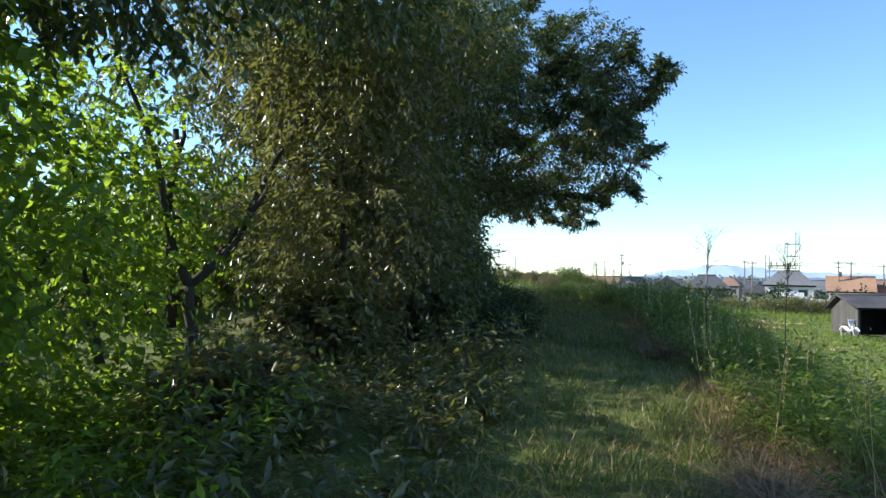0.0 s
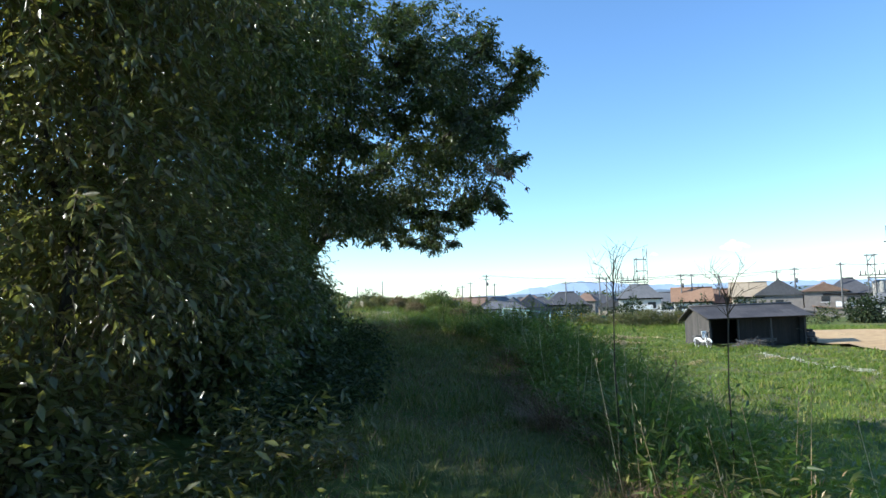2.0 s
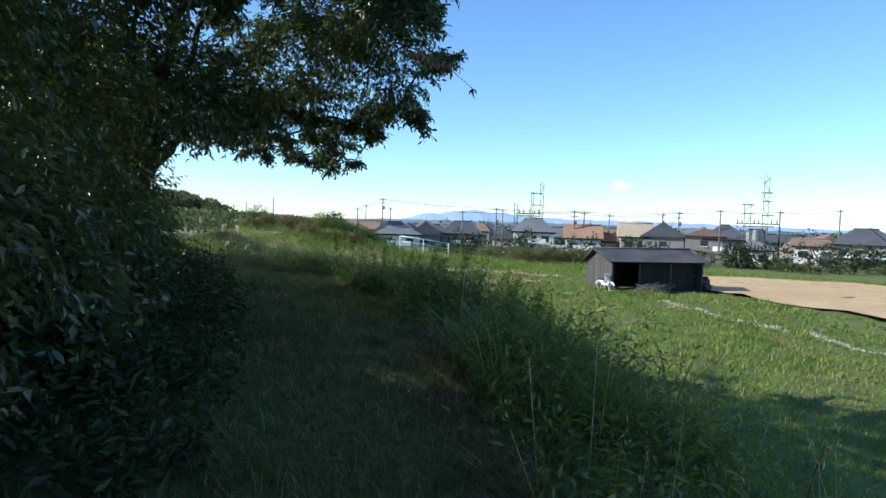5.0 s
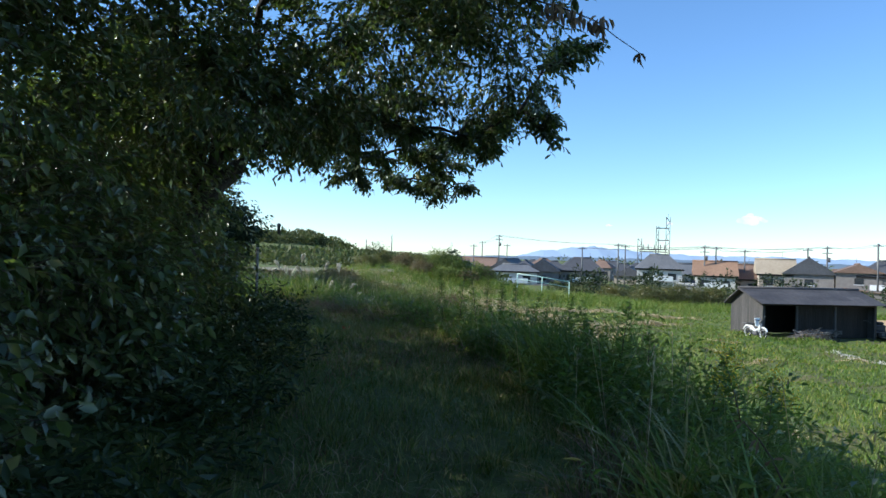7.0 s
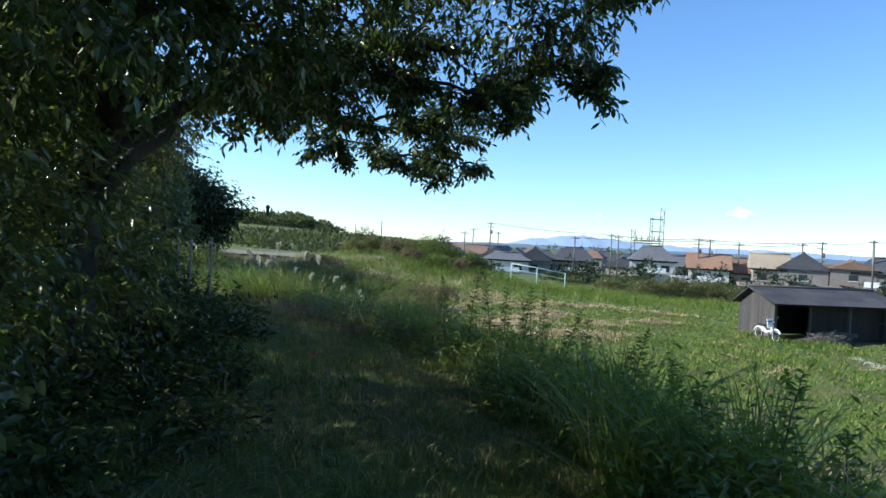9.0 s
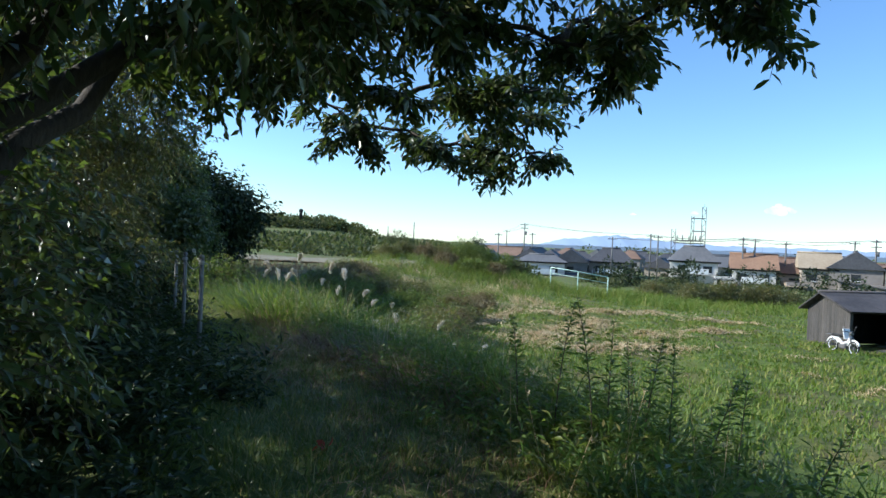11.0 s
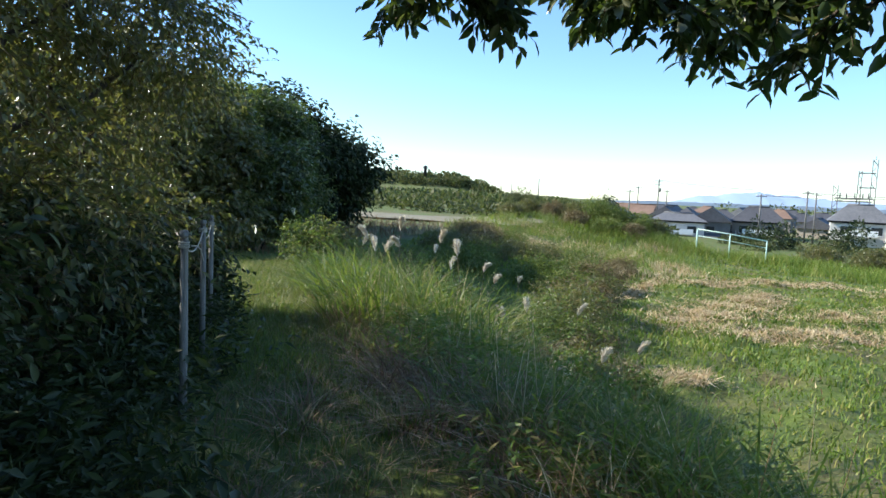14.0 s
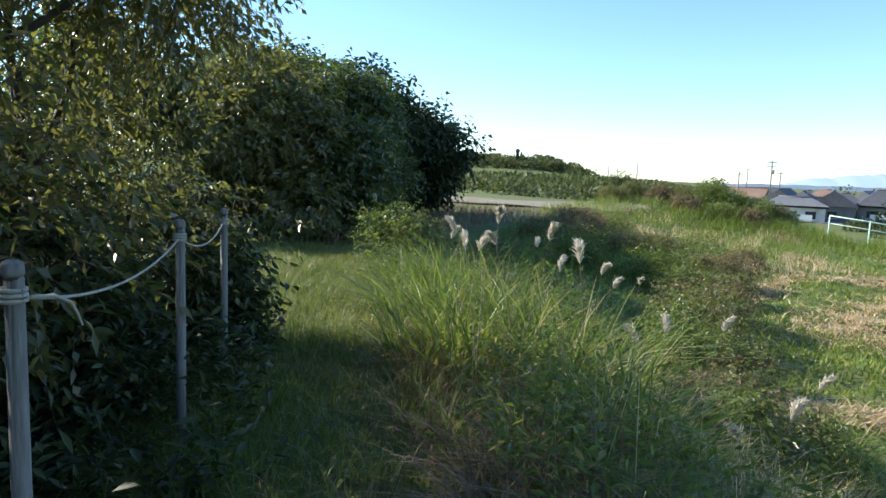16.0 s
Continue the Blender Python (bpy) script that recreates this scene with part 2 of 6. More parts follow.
def empty(name, at, label, category, group="", rz=0.0):
    ob = new(name)
    ob.matrix_basis = pose(*at, 0, 0, rz)
    ob.empty_display_size = 0.2
    return tagged(ob, label, category, group)


def bm_box(bm, lo, hi, turn=None, bevel=0.0):
    c = [(a + b) / 2 for a, b in zip(lo, hi)]
    s = [b - a for a, b in zip(lo, hi)]
    m = Matrix.Translation(c) @ Matrix.Diagonal((*s, 1))
    if turn is not None:
        m = turn @ m
    made = bmesh.ops.create_cube(bm, size=1, matrix=m)
    if bevel:
        edges = list({e for v in made["verts"] for e in v.link_edges})
        bmesh.ops.bevel(bm, geom=edges, offset=bevel, segments=1, affect="EDGES")


def box(lo, hi, bevel=0.0, turn=None):
    bm = bmesh.new()
    bm_box(bm, lo, hi, turn, bevel)
    return bm


def bm_tube(bm, pts, radii, sides=8, cap=True):
    """A tapered tube along points."""
    pts = [Vector(p) for p in pts]
    rings = []
    for i, p in enumerate(pts):
        d = (pts[min(i + 1, len(pts) - 1)] - pts[max(i - 1, 0)]).normalized()
        a = d.orthogonal().normalized() if i == 0 else (side - side.dot(d) * d).normalized()
        side = a
        b = d.cross(a)
        rings.append([bm.verts.new(p + (a * math.cos(q) + b * math.sin(q)) * radii[i]) for q in (2 * math.pi * k / sides for k in range(sides))])
    for u, v in zip(rings, rings[1:]):
        for k in range(sides):
            f = bm.faces.new((u[k], u[(k + 1) % sides], v[(k + 1) % sides], v[k]))
            f.smooth = True
    if cap:
        bm.faces.new(rings[0][::-1])
        bm.faces.new(rings[-1])


def tube(pts, radii, sides=8):
    bm = bmesh.new()
    if not isinstance(radii, (list, tuple)):
        radii = [radii] * len(pts)
    bm_tube(bm, pts, radii, sides)
    return bm


def unit(v):
    return v / np.maximum(np.linalg.norm(v, axis=-1, keepdims=True), 1e-9)


def leaf_arrays(P, D, L, W, rng, fold=0.35, broad=0.45, fine=False):
    """Folded pointed leaves: base P, direction D, length L, width W."""
    n = len(P)
    U = unit(np.cross(D, unit(rng.normal(size=(n, 3)) * 0.55 + np.array([0, 0, 1.0]))))
    N = np.cross(U, D)
    L, W = L[:, None], W[:, None]
    mid = P + D * L * broad
    if fine:
        a, b = P + D * L * 0.28, P + D * L * 0.66 - N * L * 0.04
        up = N * W * fold / 2
        v = np.stack([P, a + U * W * 0.42 + up, b + U * W * 0.45 + up, P + D * L - N * L * 0.12, b - U * W * 0.45 + up, a - U * W * 0.42 + up, b], 1)
        idx = np.arange(n)[:, None] * 7
        return v.reshape(-1, 3), np.concatenate([idx + np.array(q) for q in ((0, 1, 6), (1, 2, 6), (2, 3, 6), (3, 4, 6), (4, 5, 6), (5, 0, 6))], 0)
    v = np.stack([P, mid + U * W / 2 + N * W * fold / 2, P + D * L - N * L * 0.12, mid - U * W / 2 + N * W * fold / 2], 1)
    idx = np.arange(n)[:, None] * 4
    f = np.concatenate([idx + np.array([0, 1, 2]), idx + np.array([0, 2, 3])], 0)
    return v.reshape(-1, 3), f


def stick_arrays(A, B, r0, r1):
    """Thin three-sided stems from A to B."""
    n = len(A)
    d = unit(B - A)
    a = unit(np.cross(d, np.array([0.31, 0.27, 0.91])))
    b = np.cross(d, a)
    vs = []
    for base, r in ((A, r0), (B, r1)):
        for q in (0, 2.094, 4.189):
            vs.append(base + (a * math.cos(q) + b * math.sin(q)) * r)
    v = np.stack(vs, 1).reshape(-1, 3)
    idx = np.arange(n)[:, None] * 6
    f = np.concatenate([idx + np.array(q) for q in ((0, 1, 4, 3), (1, 2, 5, 4), (2, 0, 3, 5))], 0)
    return v, f


def twigs_with_leaves(P, D, length, leaves, leaf_len, leaf_wid, rng, droop=0.5, fine=False):
    """Leaves set left and right along drooping twigs. Returns leaf and stem arrays."""
    n = len(P)
    length = np.asarray(length)
    ends = P + D * length[:, None] + np.array([0, 0, -1.0]) * (droop * 0.35 * length)[:, None]
    s = (np.arange(leaves) + 0.6) / leaves
    base = P[:, None, :] + D[:, None, :] * (s[None, :, None] * length[:, None, None])
    base = base + np.array([0, 0, -1.0]) * (droop * 0.35 * length)[:, None, None] * (s ** 2)[None, :, None]
    side = unit(np.cross(D, np.array([0, 0, 1.0]) + rng.normal(size=(n, 3)) * 0.3))
    sign = np.where(np.arange(leaves) % 2, 1.0, -1.0)
    ld = D[:, None, :] * 0.55 + side[:, None, :] * sign[None, :, None] * 0.75 + np.array([0, 0, -droop])
    ld = unit(ld + rng.normal(size=(n, leaves, 3)) * 0.35)
    base, ld = base.reshape(-1, 3), ld.reshape(-1, 3)
    L = leaf_len * rng.uniform(0.6, 1.25, len(base))
    W = leaf_wid * rng.uniform(0.7, 1.2, len(base))
    return leaf_arrays(base, ld, L, W, rng, fine=fine), stick_arrays(P, ends, 0.004, 0.0015)


def blob_points(rng, blobs, n, shell=0.5):
    """Points and outward directions in lumpy ellipsoids (x, y, z, rx, ry, rz)."""
    B = np.array(blobs, float)
    w = (B[:, 3] * B[:, 4] + B[:, 4] * B[:, 5] + B[:, 3] * B[:, 5])
    pick = rng.choice(len(B), n, p=w / w.sum())
    d = unit(rng.normal(size=(n, 3)))
    lump = 1 + 0.22 * np.sin(5 * d[:, 0] + pick) * np.sin(4 * d[:, 1] + 2 * pick) + 0.15 * np.sin(9 * d[:, 2] + 3 * pick + 6 * d[:, 0])
    rad = (rng.uniform(shell ** 3, 1, n)) ** (1 / 3) * lump
    P = B[pick, :3] + d * rad[:, None] * B[pick, 3:]
    return P, unit(d * B[pick, 3:].mean() / B[pick, 3:])


def crown(name, parent, blobs, n, leaves, leaf_len, leaf_wid, mat, seed, shell=0.5, twig=0.35, droop=0.5, floor_z=None, label=""):
    rng = np.random.default_rng(seed)
    P, out = blob_points(rng, blobs, n, shell)
    if floor_z is not None:
        keep = P[:, 2] > land(P[:, 0], P[:, 1], False) + floor_z
        P, out = P[keep], out[keep]
    D = unit(out * 0.7 + rng.normal(size=P.shape) * 0.45 + np.array([0, 0, -0.15]))
    (lv, lf), (sv, sf) = twigs_with_leaves(P, D, twig * rng.uniform(0.6, 1.3, len(P)), leaves, leaf_len, leaf_wid, rng, droop, n <= 1000 and abs(parent.location[1] - 4) < 12)
    off = np.array(parent.location) if parent is not None else 0
    child(name, raw_mesh(name, lv - off, lf, mat), parent, label)
    if abs(off[1] - 4) < 14:                          # twigs too fine to see on the far plants
        child("branchwork", raw_mesh("branchwork", sv - off, sf, M["stem"]), parent, kind="stuff")


def bent(a, b, rise, n=6, wob=0.05, rng=random):
    """Points from a to b, arched by rise and a little crooked."""
    a, b = Vector(a), Vector(b)
    pts = []
    for i in range(n):
        t = i / (n - 1)
        p = a.lerp(b, t) + Vector((0, 0, rise * 4 * t * (1 - t)))
        if 0 < i < n - 1:
            p += Vector((rng.uniform(-1, 1), rng.uniform(-1, 1), rng.uniform(-1, 1))) * wob * (b - a).length
        pts.append(p)
    return pts


def limb_part(name, parent, pts, r0, r1, sides=8, label=""):
    o = parent.location
    n = len(pts)
    return part(name, tube([p - o for p in pts], [r0 + (r1 - r0) * i / (n - 1) for i in range(n)], sides), M["bark"], parent, label)


def bushy(name, label, category, base, stems, blobs, n, leaves, leaf_len, leaf_wid, mat, seed, shell=0.5, twig=0.35, group="", trunk_r=0.05, droop=0.5, floor_z=0.05):
    """A shrub or tree: stems from its foot to the middle of each blob, and a crown."""
    rr = random.Random(seed)
    z = float(land(base[0], base[1], False)) - 0.05
    ob = empty(name, (base[0], base[1], z), label, category, group)
    if stems:
        first = blobs[0]
        top = (first[0], first[1], first[2] - 0.1 * first[5])
        limb_part("trunk", ob, bent((base[0], base[1], z - 0.05), top, 0.0, 7, 0.03, rr), trunk_r, trunk_r * 0.55, 8)
        for b in blobs[1:stems + 1]:
            fork = Vector((base[0], base[1], z)).lerp(Vector(top), rr.uniform(0.35, 0.75))
            limb_part("limb", ob, bent(fork, b[:3], 0.1, 6, 0.04, rr), trunk_r * 0.55, trunk_r * 0.18, 6)
    crown("crown", ob, blobs, n, leaves, leaf_len, leaf_wid, mat, seed, shell, twig, droop, floor_z)
    return ob


def blades(rng, x, y, height, width, bend=0.5, segs=3, lift=0.0, az=None):
    """Bent tapered blades of grass standing on the land."""
    n = len(x)
    z = land(x, y) - 0.02 + lift
    base = np.stack([x, y, z], 1)
    az = rng.uniform(0, 2 * np.pi, n) if az is None else az
    lean = np.stack([np.cos(az), np.sin(az), np.zeros(n)], 1)
    a2 = az + np.pi / 2 + rng.normal(size=n) * 0.6
    side = np.stack([np.cos(a2), np.sin(a2), np.zeros(n)], 1)
    bend = bend * rng.uniform(0.3, 1.4, n)
    vs = []
    for i in range(segs):
        t = i / segs
        c = base + np.array([0, 0, 1.0]) * (height * (t - 0.3 * bend * t * t))[:, None] + lean * (height * bend * t * t)[:, None]
        w = (width * (1 - 0.75 * t) / 2)[:, None]
        vs += [c - side * w, c + side * w]
    vs.append(base + np.array([0, 0, 1.0]) * (height * (1 - 0.3 * bend))[:, None] + lean * (height * bend)[:, None])
    k = 2 * segs + 1
    v = np.stack(vs, 1).reshape(-1, 3)
    idx = np.arange(n)[:, None] * k
    tri = []
    for i in range(segs - 1):
        a = 2 * i
        tri += [(a, a + 1, a + 3), (a, a + 3, a + 2)]
    tri.append((k - 3, k - 2, k - 1))
    f = np.concatenate([idx + np.array(q) for q in tri], 0)
    return v, f


def tufts(rng, cx, cy, per, r, height, width, bend=0.9, segs=4):
    """Tufts of blades that lean outwards from each middle (cx, cy)."""
    k = len(cx)
    q = rng.uniform(0, 2 * np.pi, (k, per))
    s = r[:, None] * np.sqrt(rng.uniform(0, 1, (k, per)))
    x, y = cx[:, None] + s * np.cos(q), cy[:, None] + s * np.sin(q)
    hh = height[:, None] * rng.uniform(0.45, 1.15, (k, per))
    az = q + rng.normal(size=(k, per)) * 0.6
    w = width * rng.uniform(0.6, 1.3, k * per)
    return blades(rng, x.ravel(), y.ravel(), hh.ravel(), w, bend, segs, 0.0, az.ravel())


def stuff(name, arrays, mat, label, category):
    return tagged(new(name, raw_mesh(name, *arrays, mat)), label, category, kind="stuff")

# ---- ground, one sheet to the horizon ----
def ground_mat():
    m, nt, out = node_mat("ground_earth")
    broad = noise_tex(nt, 0.35, 5, 0.6)
    fine = noise_tex(nt, 9.0, 6, 0.7)
    grass = ramp(nt, [(0.25, (0.040, 0.066, 0.009)), (0.5, (0.085, 0.125, 0.016)), (0.78, (0.145, 0.165, 0.032))], fine)
    litter = ramp(nt, [(0.3, (0.070, 0.062, 0.020)), (0.7, (0.175, 0.145, 0.055))], fine)
    pick = ramp(nt, [(0.45, (0, 0, 0)), (0.66, (1, 1, 1))], broad)
    col = mix_rgb(nt, pick, grass, litter)
    p = nt.nodes.new("ShaderNodeBsdfPrincipled")
    nt.links.new(col, p.inputs["Base Color"])
    p.inputs["Roughness"].default_value = 0.95
    b = nt.nodes.new("ShaderNodeBump")
    b.inputs["Strength"].default_value, b.inputs["Distance"].default_value = 0.8, 0.05
    nt.links.new(fine, b.inputs["Height"])
    nt.links.new(b.outputs[0], p.inputs["Normal"])
    nt.links.new(p.outputs[0], out.inputs[0])
    return m


def grid_mesh(name, xs, ys, mat, lift=0.0):
    X, Y = np.meshgrid(xs, ys)
    Z = land(X, Y) + lift
    v = np.stack([X, Y, Z], -1).reshape(-1, 3)
    nx, ny = len(xs), len(ys)
    i = (np.arange(ny - 1)[:, None] * nx + np.arange(nx - 1)[None, :]).ravel()
    return raw_mesh(name, v, np.stack([i, i + 1, i + nx + 1, i + nx], 1), mat, True)


def spread(fine_lo, fine_hi, step, far):
    """Even steps between two places, then ever wider ones out to far."""
    a = np.arange(fine_lo, fine_hi, step)
    g = step * np.cumsum(1.13 ** np.arange(1, 80))
    g = g[g < far]
    return np.concatenate([(fine_lo - g)[::-1], a, fine_hi + g])


M["ground"] = ground_mat()
tagged(new("ground", grid_mesh("ground", spread(-6, 12, 0.25, 4200), spread(-12, 40, 0.3, 4200), M["ground"])), "grassy earth bank above a low field, worn to brown litter", "ground", kind="structure")


def patch_sheet(name, cx, cy, rx, ry, rz, mat, lift, label, category, seed):
    """A sheet with an uneven edge lying on the land."""
    rr = random.Random(seed)
    ph = [rr.uniform(0, 6.28) for _ in range(4)]
    rings, sect = 10, 56
    vs, fs = [(cx, cy)], []
    c, s = math.cos(radians(rz)), math.sin(radians(rz))
    for i in range(1, rings + 1):
        for k in range(sect):
            q = 2 * math.pi * k / sect
            sq = (abs(math.cos(q)) ** 6 + abs(math.sin(q)) ** 6) ** (-1 / 6)
            w = 1 + 0.03 * math.sin(3 * q + ph[0]) + 0.025 * math.sin(7 * q + ph[1]) + 0.015 * math.sin(15 * q + ph[2])
            u, v = rx * sq * w * math.cos(q) * i / rings, ry * sq * w * math.sin(q) * i / rings
            vs.append((cx + u * c - v * s, cy + u * s + v * c))
    V = np.array(vs)
    V = np.column_stack([V, land(V[:, 0], V[:, 1]) + lift])
    for i in range(rings):
        for k in range(sect):
            a = 1 + (i - 1) * sect + k if i else 0
            b = 1 + (i - 1) * sect + (k + 1) % sect if i else 0
            fs.append((a, 1 + i * sect + k, 1 + i * sect + (k + 1) % sect, b))
    tri = [f for q in fs for f in (((q[0], q[1], q[2]),) if q[0] == q[3] else ((q[0], q[1], q[2]), (q[0], q[2], q[3])))]
    return tagged(new(name, raw_mesh(name, V, tri, mat, True)), label, category, kind="structure")


patch_sheet("soil_field", 45.5, 36, 20.5, 15.5, 8, M["soil"], 0.15, "tilled bare tan soil of a small field plot", "field", 3)

M["dry_field"] = solid_mat("dry_field", (0.14, 0.125, 0.075), (0.25, 0.22, 0.145), 1.1, 0.95, 0, 0.8)
patch_sheet("dry_field", -17.5, 62, 13.5, 5.0, -4, M["dry_field"], 0.15, "pale dry fallow strip on the plateau", "field", 4)

# small fair-weather clouds low over the range
M["cloud"], nt, out = node_mat("cloud")
# emission stands in for sunlight on the white cloud
glow = nt.nodes.new("ShaderNodeEmission")
nt.links.new(ramp(nt, [(0.3, (0.62, 0.70, 0.80)), (0.7, (0.86, 0.90, 0.94))], noise_tex(nt, 0.02, 3)), glow.inputs[0])
glow.inputs[1].default_value = 0.95
nt.links.new(glow.outputs[0], out.inputs[0])
for i, (cx, cy, cz, s) in enumerate(((1290, 2700, 175, 1.0), (1000, 2820, 160, 0.3), (760, 2900, 150, 0.25))):
    rc = random.Random(40 + i)
    bm = bmesh.new()
    for k in range(22):
        t = rc.uniform(-1, 1)
        r = s * rc.uniform(9, 19) * (1.1 - 0.6 * abs(t))
        bmesh.ops.create_icosphere(bm, subdivisions=3, radius=1, matrix=pose((t * 52 + 10) * s, rc.uniform(-15, 15) * s, rc.uniform(-6, 30) * s * (1 - abs(t))) @ Matrix.Diagonal((r * 1.35, r, r * 0.85, 1)))
    for f in bm.faces:
        f.smooth = True
    c = part("cloud", bm, M["cloud"], None)
    c.matrix_basis = pose(cx, cy, cz, 0, 0, -25)
    tagged(c, "small white cloud low over the far hills", "cloud", kind="structure")

# ---- hills on the horizon ----
def ridge(name, pts, depth, mat, label, seed):
    """A far range of hills: crest line with slopes on both sides."""
    rr = random.Random(seed)
    vs, fs = [], []
    n = 160
    xs = np.linspace(pts[0][0], pts[-1][0], n)
    zs = np.interp(xs, [p[0] for p in pts], [p[2] for p in pts])
    ys = np.interp(xs, [p[0] for p in pts], [p[1] for p in pts])
    for i in range(n):
        j = 1 + 0.05 * math.sin(i * 0.9 + seed) + 0.035 * math.sin(i * 2.3) + rr.uniform(-0.02, 0.02)
        top = max(zs[i] + 7, 0.5) * j - 7
        vs += [(xs[i], ys[i] - depth, -8), (xs[i], ys[i] - depth * 0.35, -8 + (top + 8) * 0.7), (xs[i], ys[i], top), (xs[i], ys[i] + depth, -8)]
    for i in range(n - 1):
        for k in range(3):
            a = 4 * i + k
            fs.append((a, a + 4, a + 5, a + 1))
    return tagged(new(name, raw_mesh(name, vs, fs, mat, True)), label, "mountains", kind="structure")


# distance haze is put into the base colours of range and plain
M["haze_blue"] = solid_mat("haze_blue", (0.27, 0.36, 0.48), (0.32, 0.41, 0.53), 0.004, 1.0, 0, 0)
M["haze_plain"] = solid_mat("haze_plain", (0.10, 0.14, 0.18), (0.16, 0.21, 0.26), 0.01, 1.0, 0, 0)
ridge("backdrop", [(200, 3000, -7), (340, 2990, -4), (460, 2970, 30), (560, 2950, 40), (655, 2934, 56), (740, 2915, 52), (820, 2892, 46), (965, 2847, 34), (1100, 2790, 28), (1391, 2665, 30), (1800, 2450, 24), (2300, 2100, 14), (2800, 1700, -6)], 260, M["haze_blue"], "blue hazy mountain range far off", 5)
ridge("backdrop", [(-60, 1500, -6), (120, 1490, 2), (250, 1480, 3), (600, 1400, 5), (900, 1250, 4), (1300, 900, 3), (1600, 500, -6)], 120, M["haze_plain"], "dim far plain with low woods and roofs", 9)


# ---- farm shed ----
def farm_shed():
    L, D, H, R = 7.0, 2.9, 1.98, 2.62
    fx, fy = 18.2, 35.3
    z = float(land(20.5, 37, False)) - 0.02
    ob = empty("farm_shed", (fx, fy, z), "weathered dark timber farm shed with open front and low gable roof", "shed", rz=8.3)
    ridge_y = 1.75
    slope = lambda y: H - 0.02 + (R - H) * (y / ridge_y) if y < ridge_y else R - 0.02 - (R - 1.9) * (y - ridge_y) / (D - ridge_y)
    rr = random.Random(4)
    for x in (0.0, L - 0.03):                        # gable boards
        w = D / 17
        for i in range(17):
            top = min(slope(i * w), slope((i + 1) * w)) - 0.03
            part("board", box((x, i * w + 0.004, 0.04 * rr.random()), (x + 0.025 + 0.008 * rr.random(), (i + 1) * w - 0.004, top), 0.003), M["timber"], ob)
    n = 34
    for i in range(n):                               # back boards
        part("board", box((i * L / n + (0.034 if i == 0 else -0.004), D - 0.03 - 0.006 * (i % 2), 0), ((i + 1) * L / n - (0.034 if i == n - 1 else 0), D - 0.008 * (i % 2), 1.86)), M["timber_shaded"], ob)
    for i in range(20):                              # right bay: near-black boards, set back, stand in for the dark interior
        x = 2.55 + i * 0.218
        part("board", box((x, 0.55, 0), (x + 0.212, 0.572 + 0.008 * rr.random(), 2.0), 0.003), M["timber_shaded"], ob)
    for x in (0.06, 2.05, 4.4, L - 0.12):
        part("post", box((x, 0.03, 0), (x + 0.12, 0.15, H - 0.1), 0.01), M["timber"], ob)
    part("beam", box((0.0, 0.02, H - 0.2), (L, 0.16, H - 0.06), 0.01), M["timber_shaded"], ob)
    for y0, z0, y1, z1, nm in ((-0.38, H - 0.13, ridge_y, R, "front"), (D + 0.3, 1.72, ridge_y, R, "back")):
        ang = math.atan2(z1 - z0, y1 - y0)
        ln = math.hypot(y1 - y0, z1 - z0)
        rows = 4
        for c in range(9):
            for r in range(rows):
                turn = pose(-0.3 + c * 0.845, y0, z0) @ pose(0, 0, 0, math.degrees(ang) if nm == "front" else 0) if nm == "front" else pose(-0.3 + c * 0.845, y0, z0) @ pose(0, 0, 0, math.degrees(ang))
                a = r * ln / rows
                part("roof_sheet", box((0.004, a, 0.012 * (rows - r)), (0.841, a + ln / rows + 0.05, 0.012 * (rows - r) + 0.016), 0.0, turn), M["roof_sheet"], ob)
    part("ridge_cap", tube([(-0.33, ridge_y, R + 0.05), (L + 0.32, ridge_y, R + 0.06)], 0.07, 8), M["roof_sheet"], ob)
    for x in (-0.28, L + 0.26):
        bm = bmesh.new()
        bm_tube(bm, [(x, -0.38, H - 0.15), (x, ridge_y, R - 0.03)], [0.045, 0.045], 4)
        bm_tube(bm, [(x, D + 0.3, 1.70), (x, ridge_y, R - 0.03)], [0.045, 0.045], 4)
        part("bargeboard", bm, M["timber"], ob)


farm_shed()


def beside_shed(u, v):
    """A place on the ground, u metres along the shed's front and v before it."""
    c, k = math.cos(radians(8.3)), math.sin(radians(8.3))
    x, y = 18.2 + u * c + v * k, 35.3 + u * k - v * c
    return x, y, float(land(x, y))


def brush_heap():
    g = np.random.default_rng(811)
    at = beside_shed(2.3, 0.75)
    ob = empty("brush_heap", at, "heap of dry grey brushwood before the shed", "brushwood")
    n = 260
    q, r = g.uniform(0, 6.283, n), 0.95 * np.sqrt(g.uniform(0, 1, n))
    top = 0.55 * np.sqrt(np.clip(1 - (r / 0.98) ** 2, 0, 1))
    A = np.stack([r * np.cos(q), 0.55 * r * np.sin(q), top * g.uniform(0.0, 0.9, n)], 1)
    d = g.normal(size=(n, 3)) * np.array([0.5, 0.3, 0.16])
    B = A + d * 0.7
    B[:, 2] = np.maximum(B[:, 2], 0.01)
    child("sticks", raw_mesh("sticks", *stick_arrays(A, B, 0.016, 0.007), M["post_wood"]), ob)
    P = A + g.normal(size=A.shape) * 0.05
    child("dead_leaves", raw_mesh("dead_leaves", *leaf_arrays(P, unit(g.normal(size=P.shape)), np.full(n, 0.16), np.full(n, 0.05), g), M["brown_grass"]), ob)


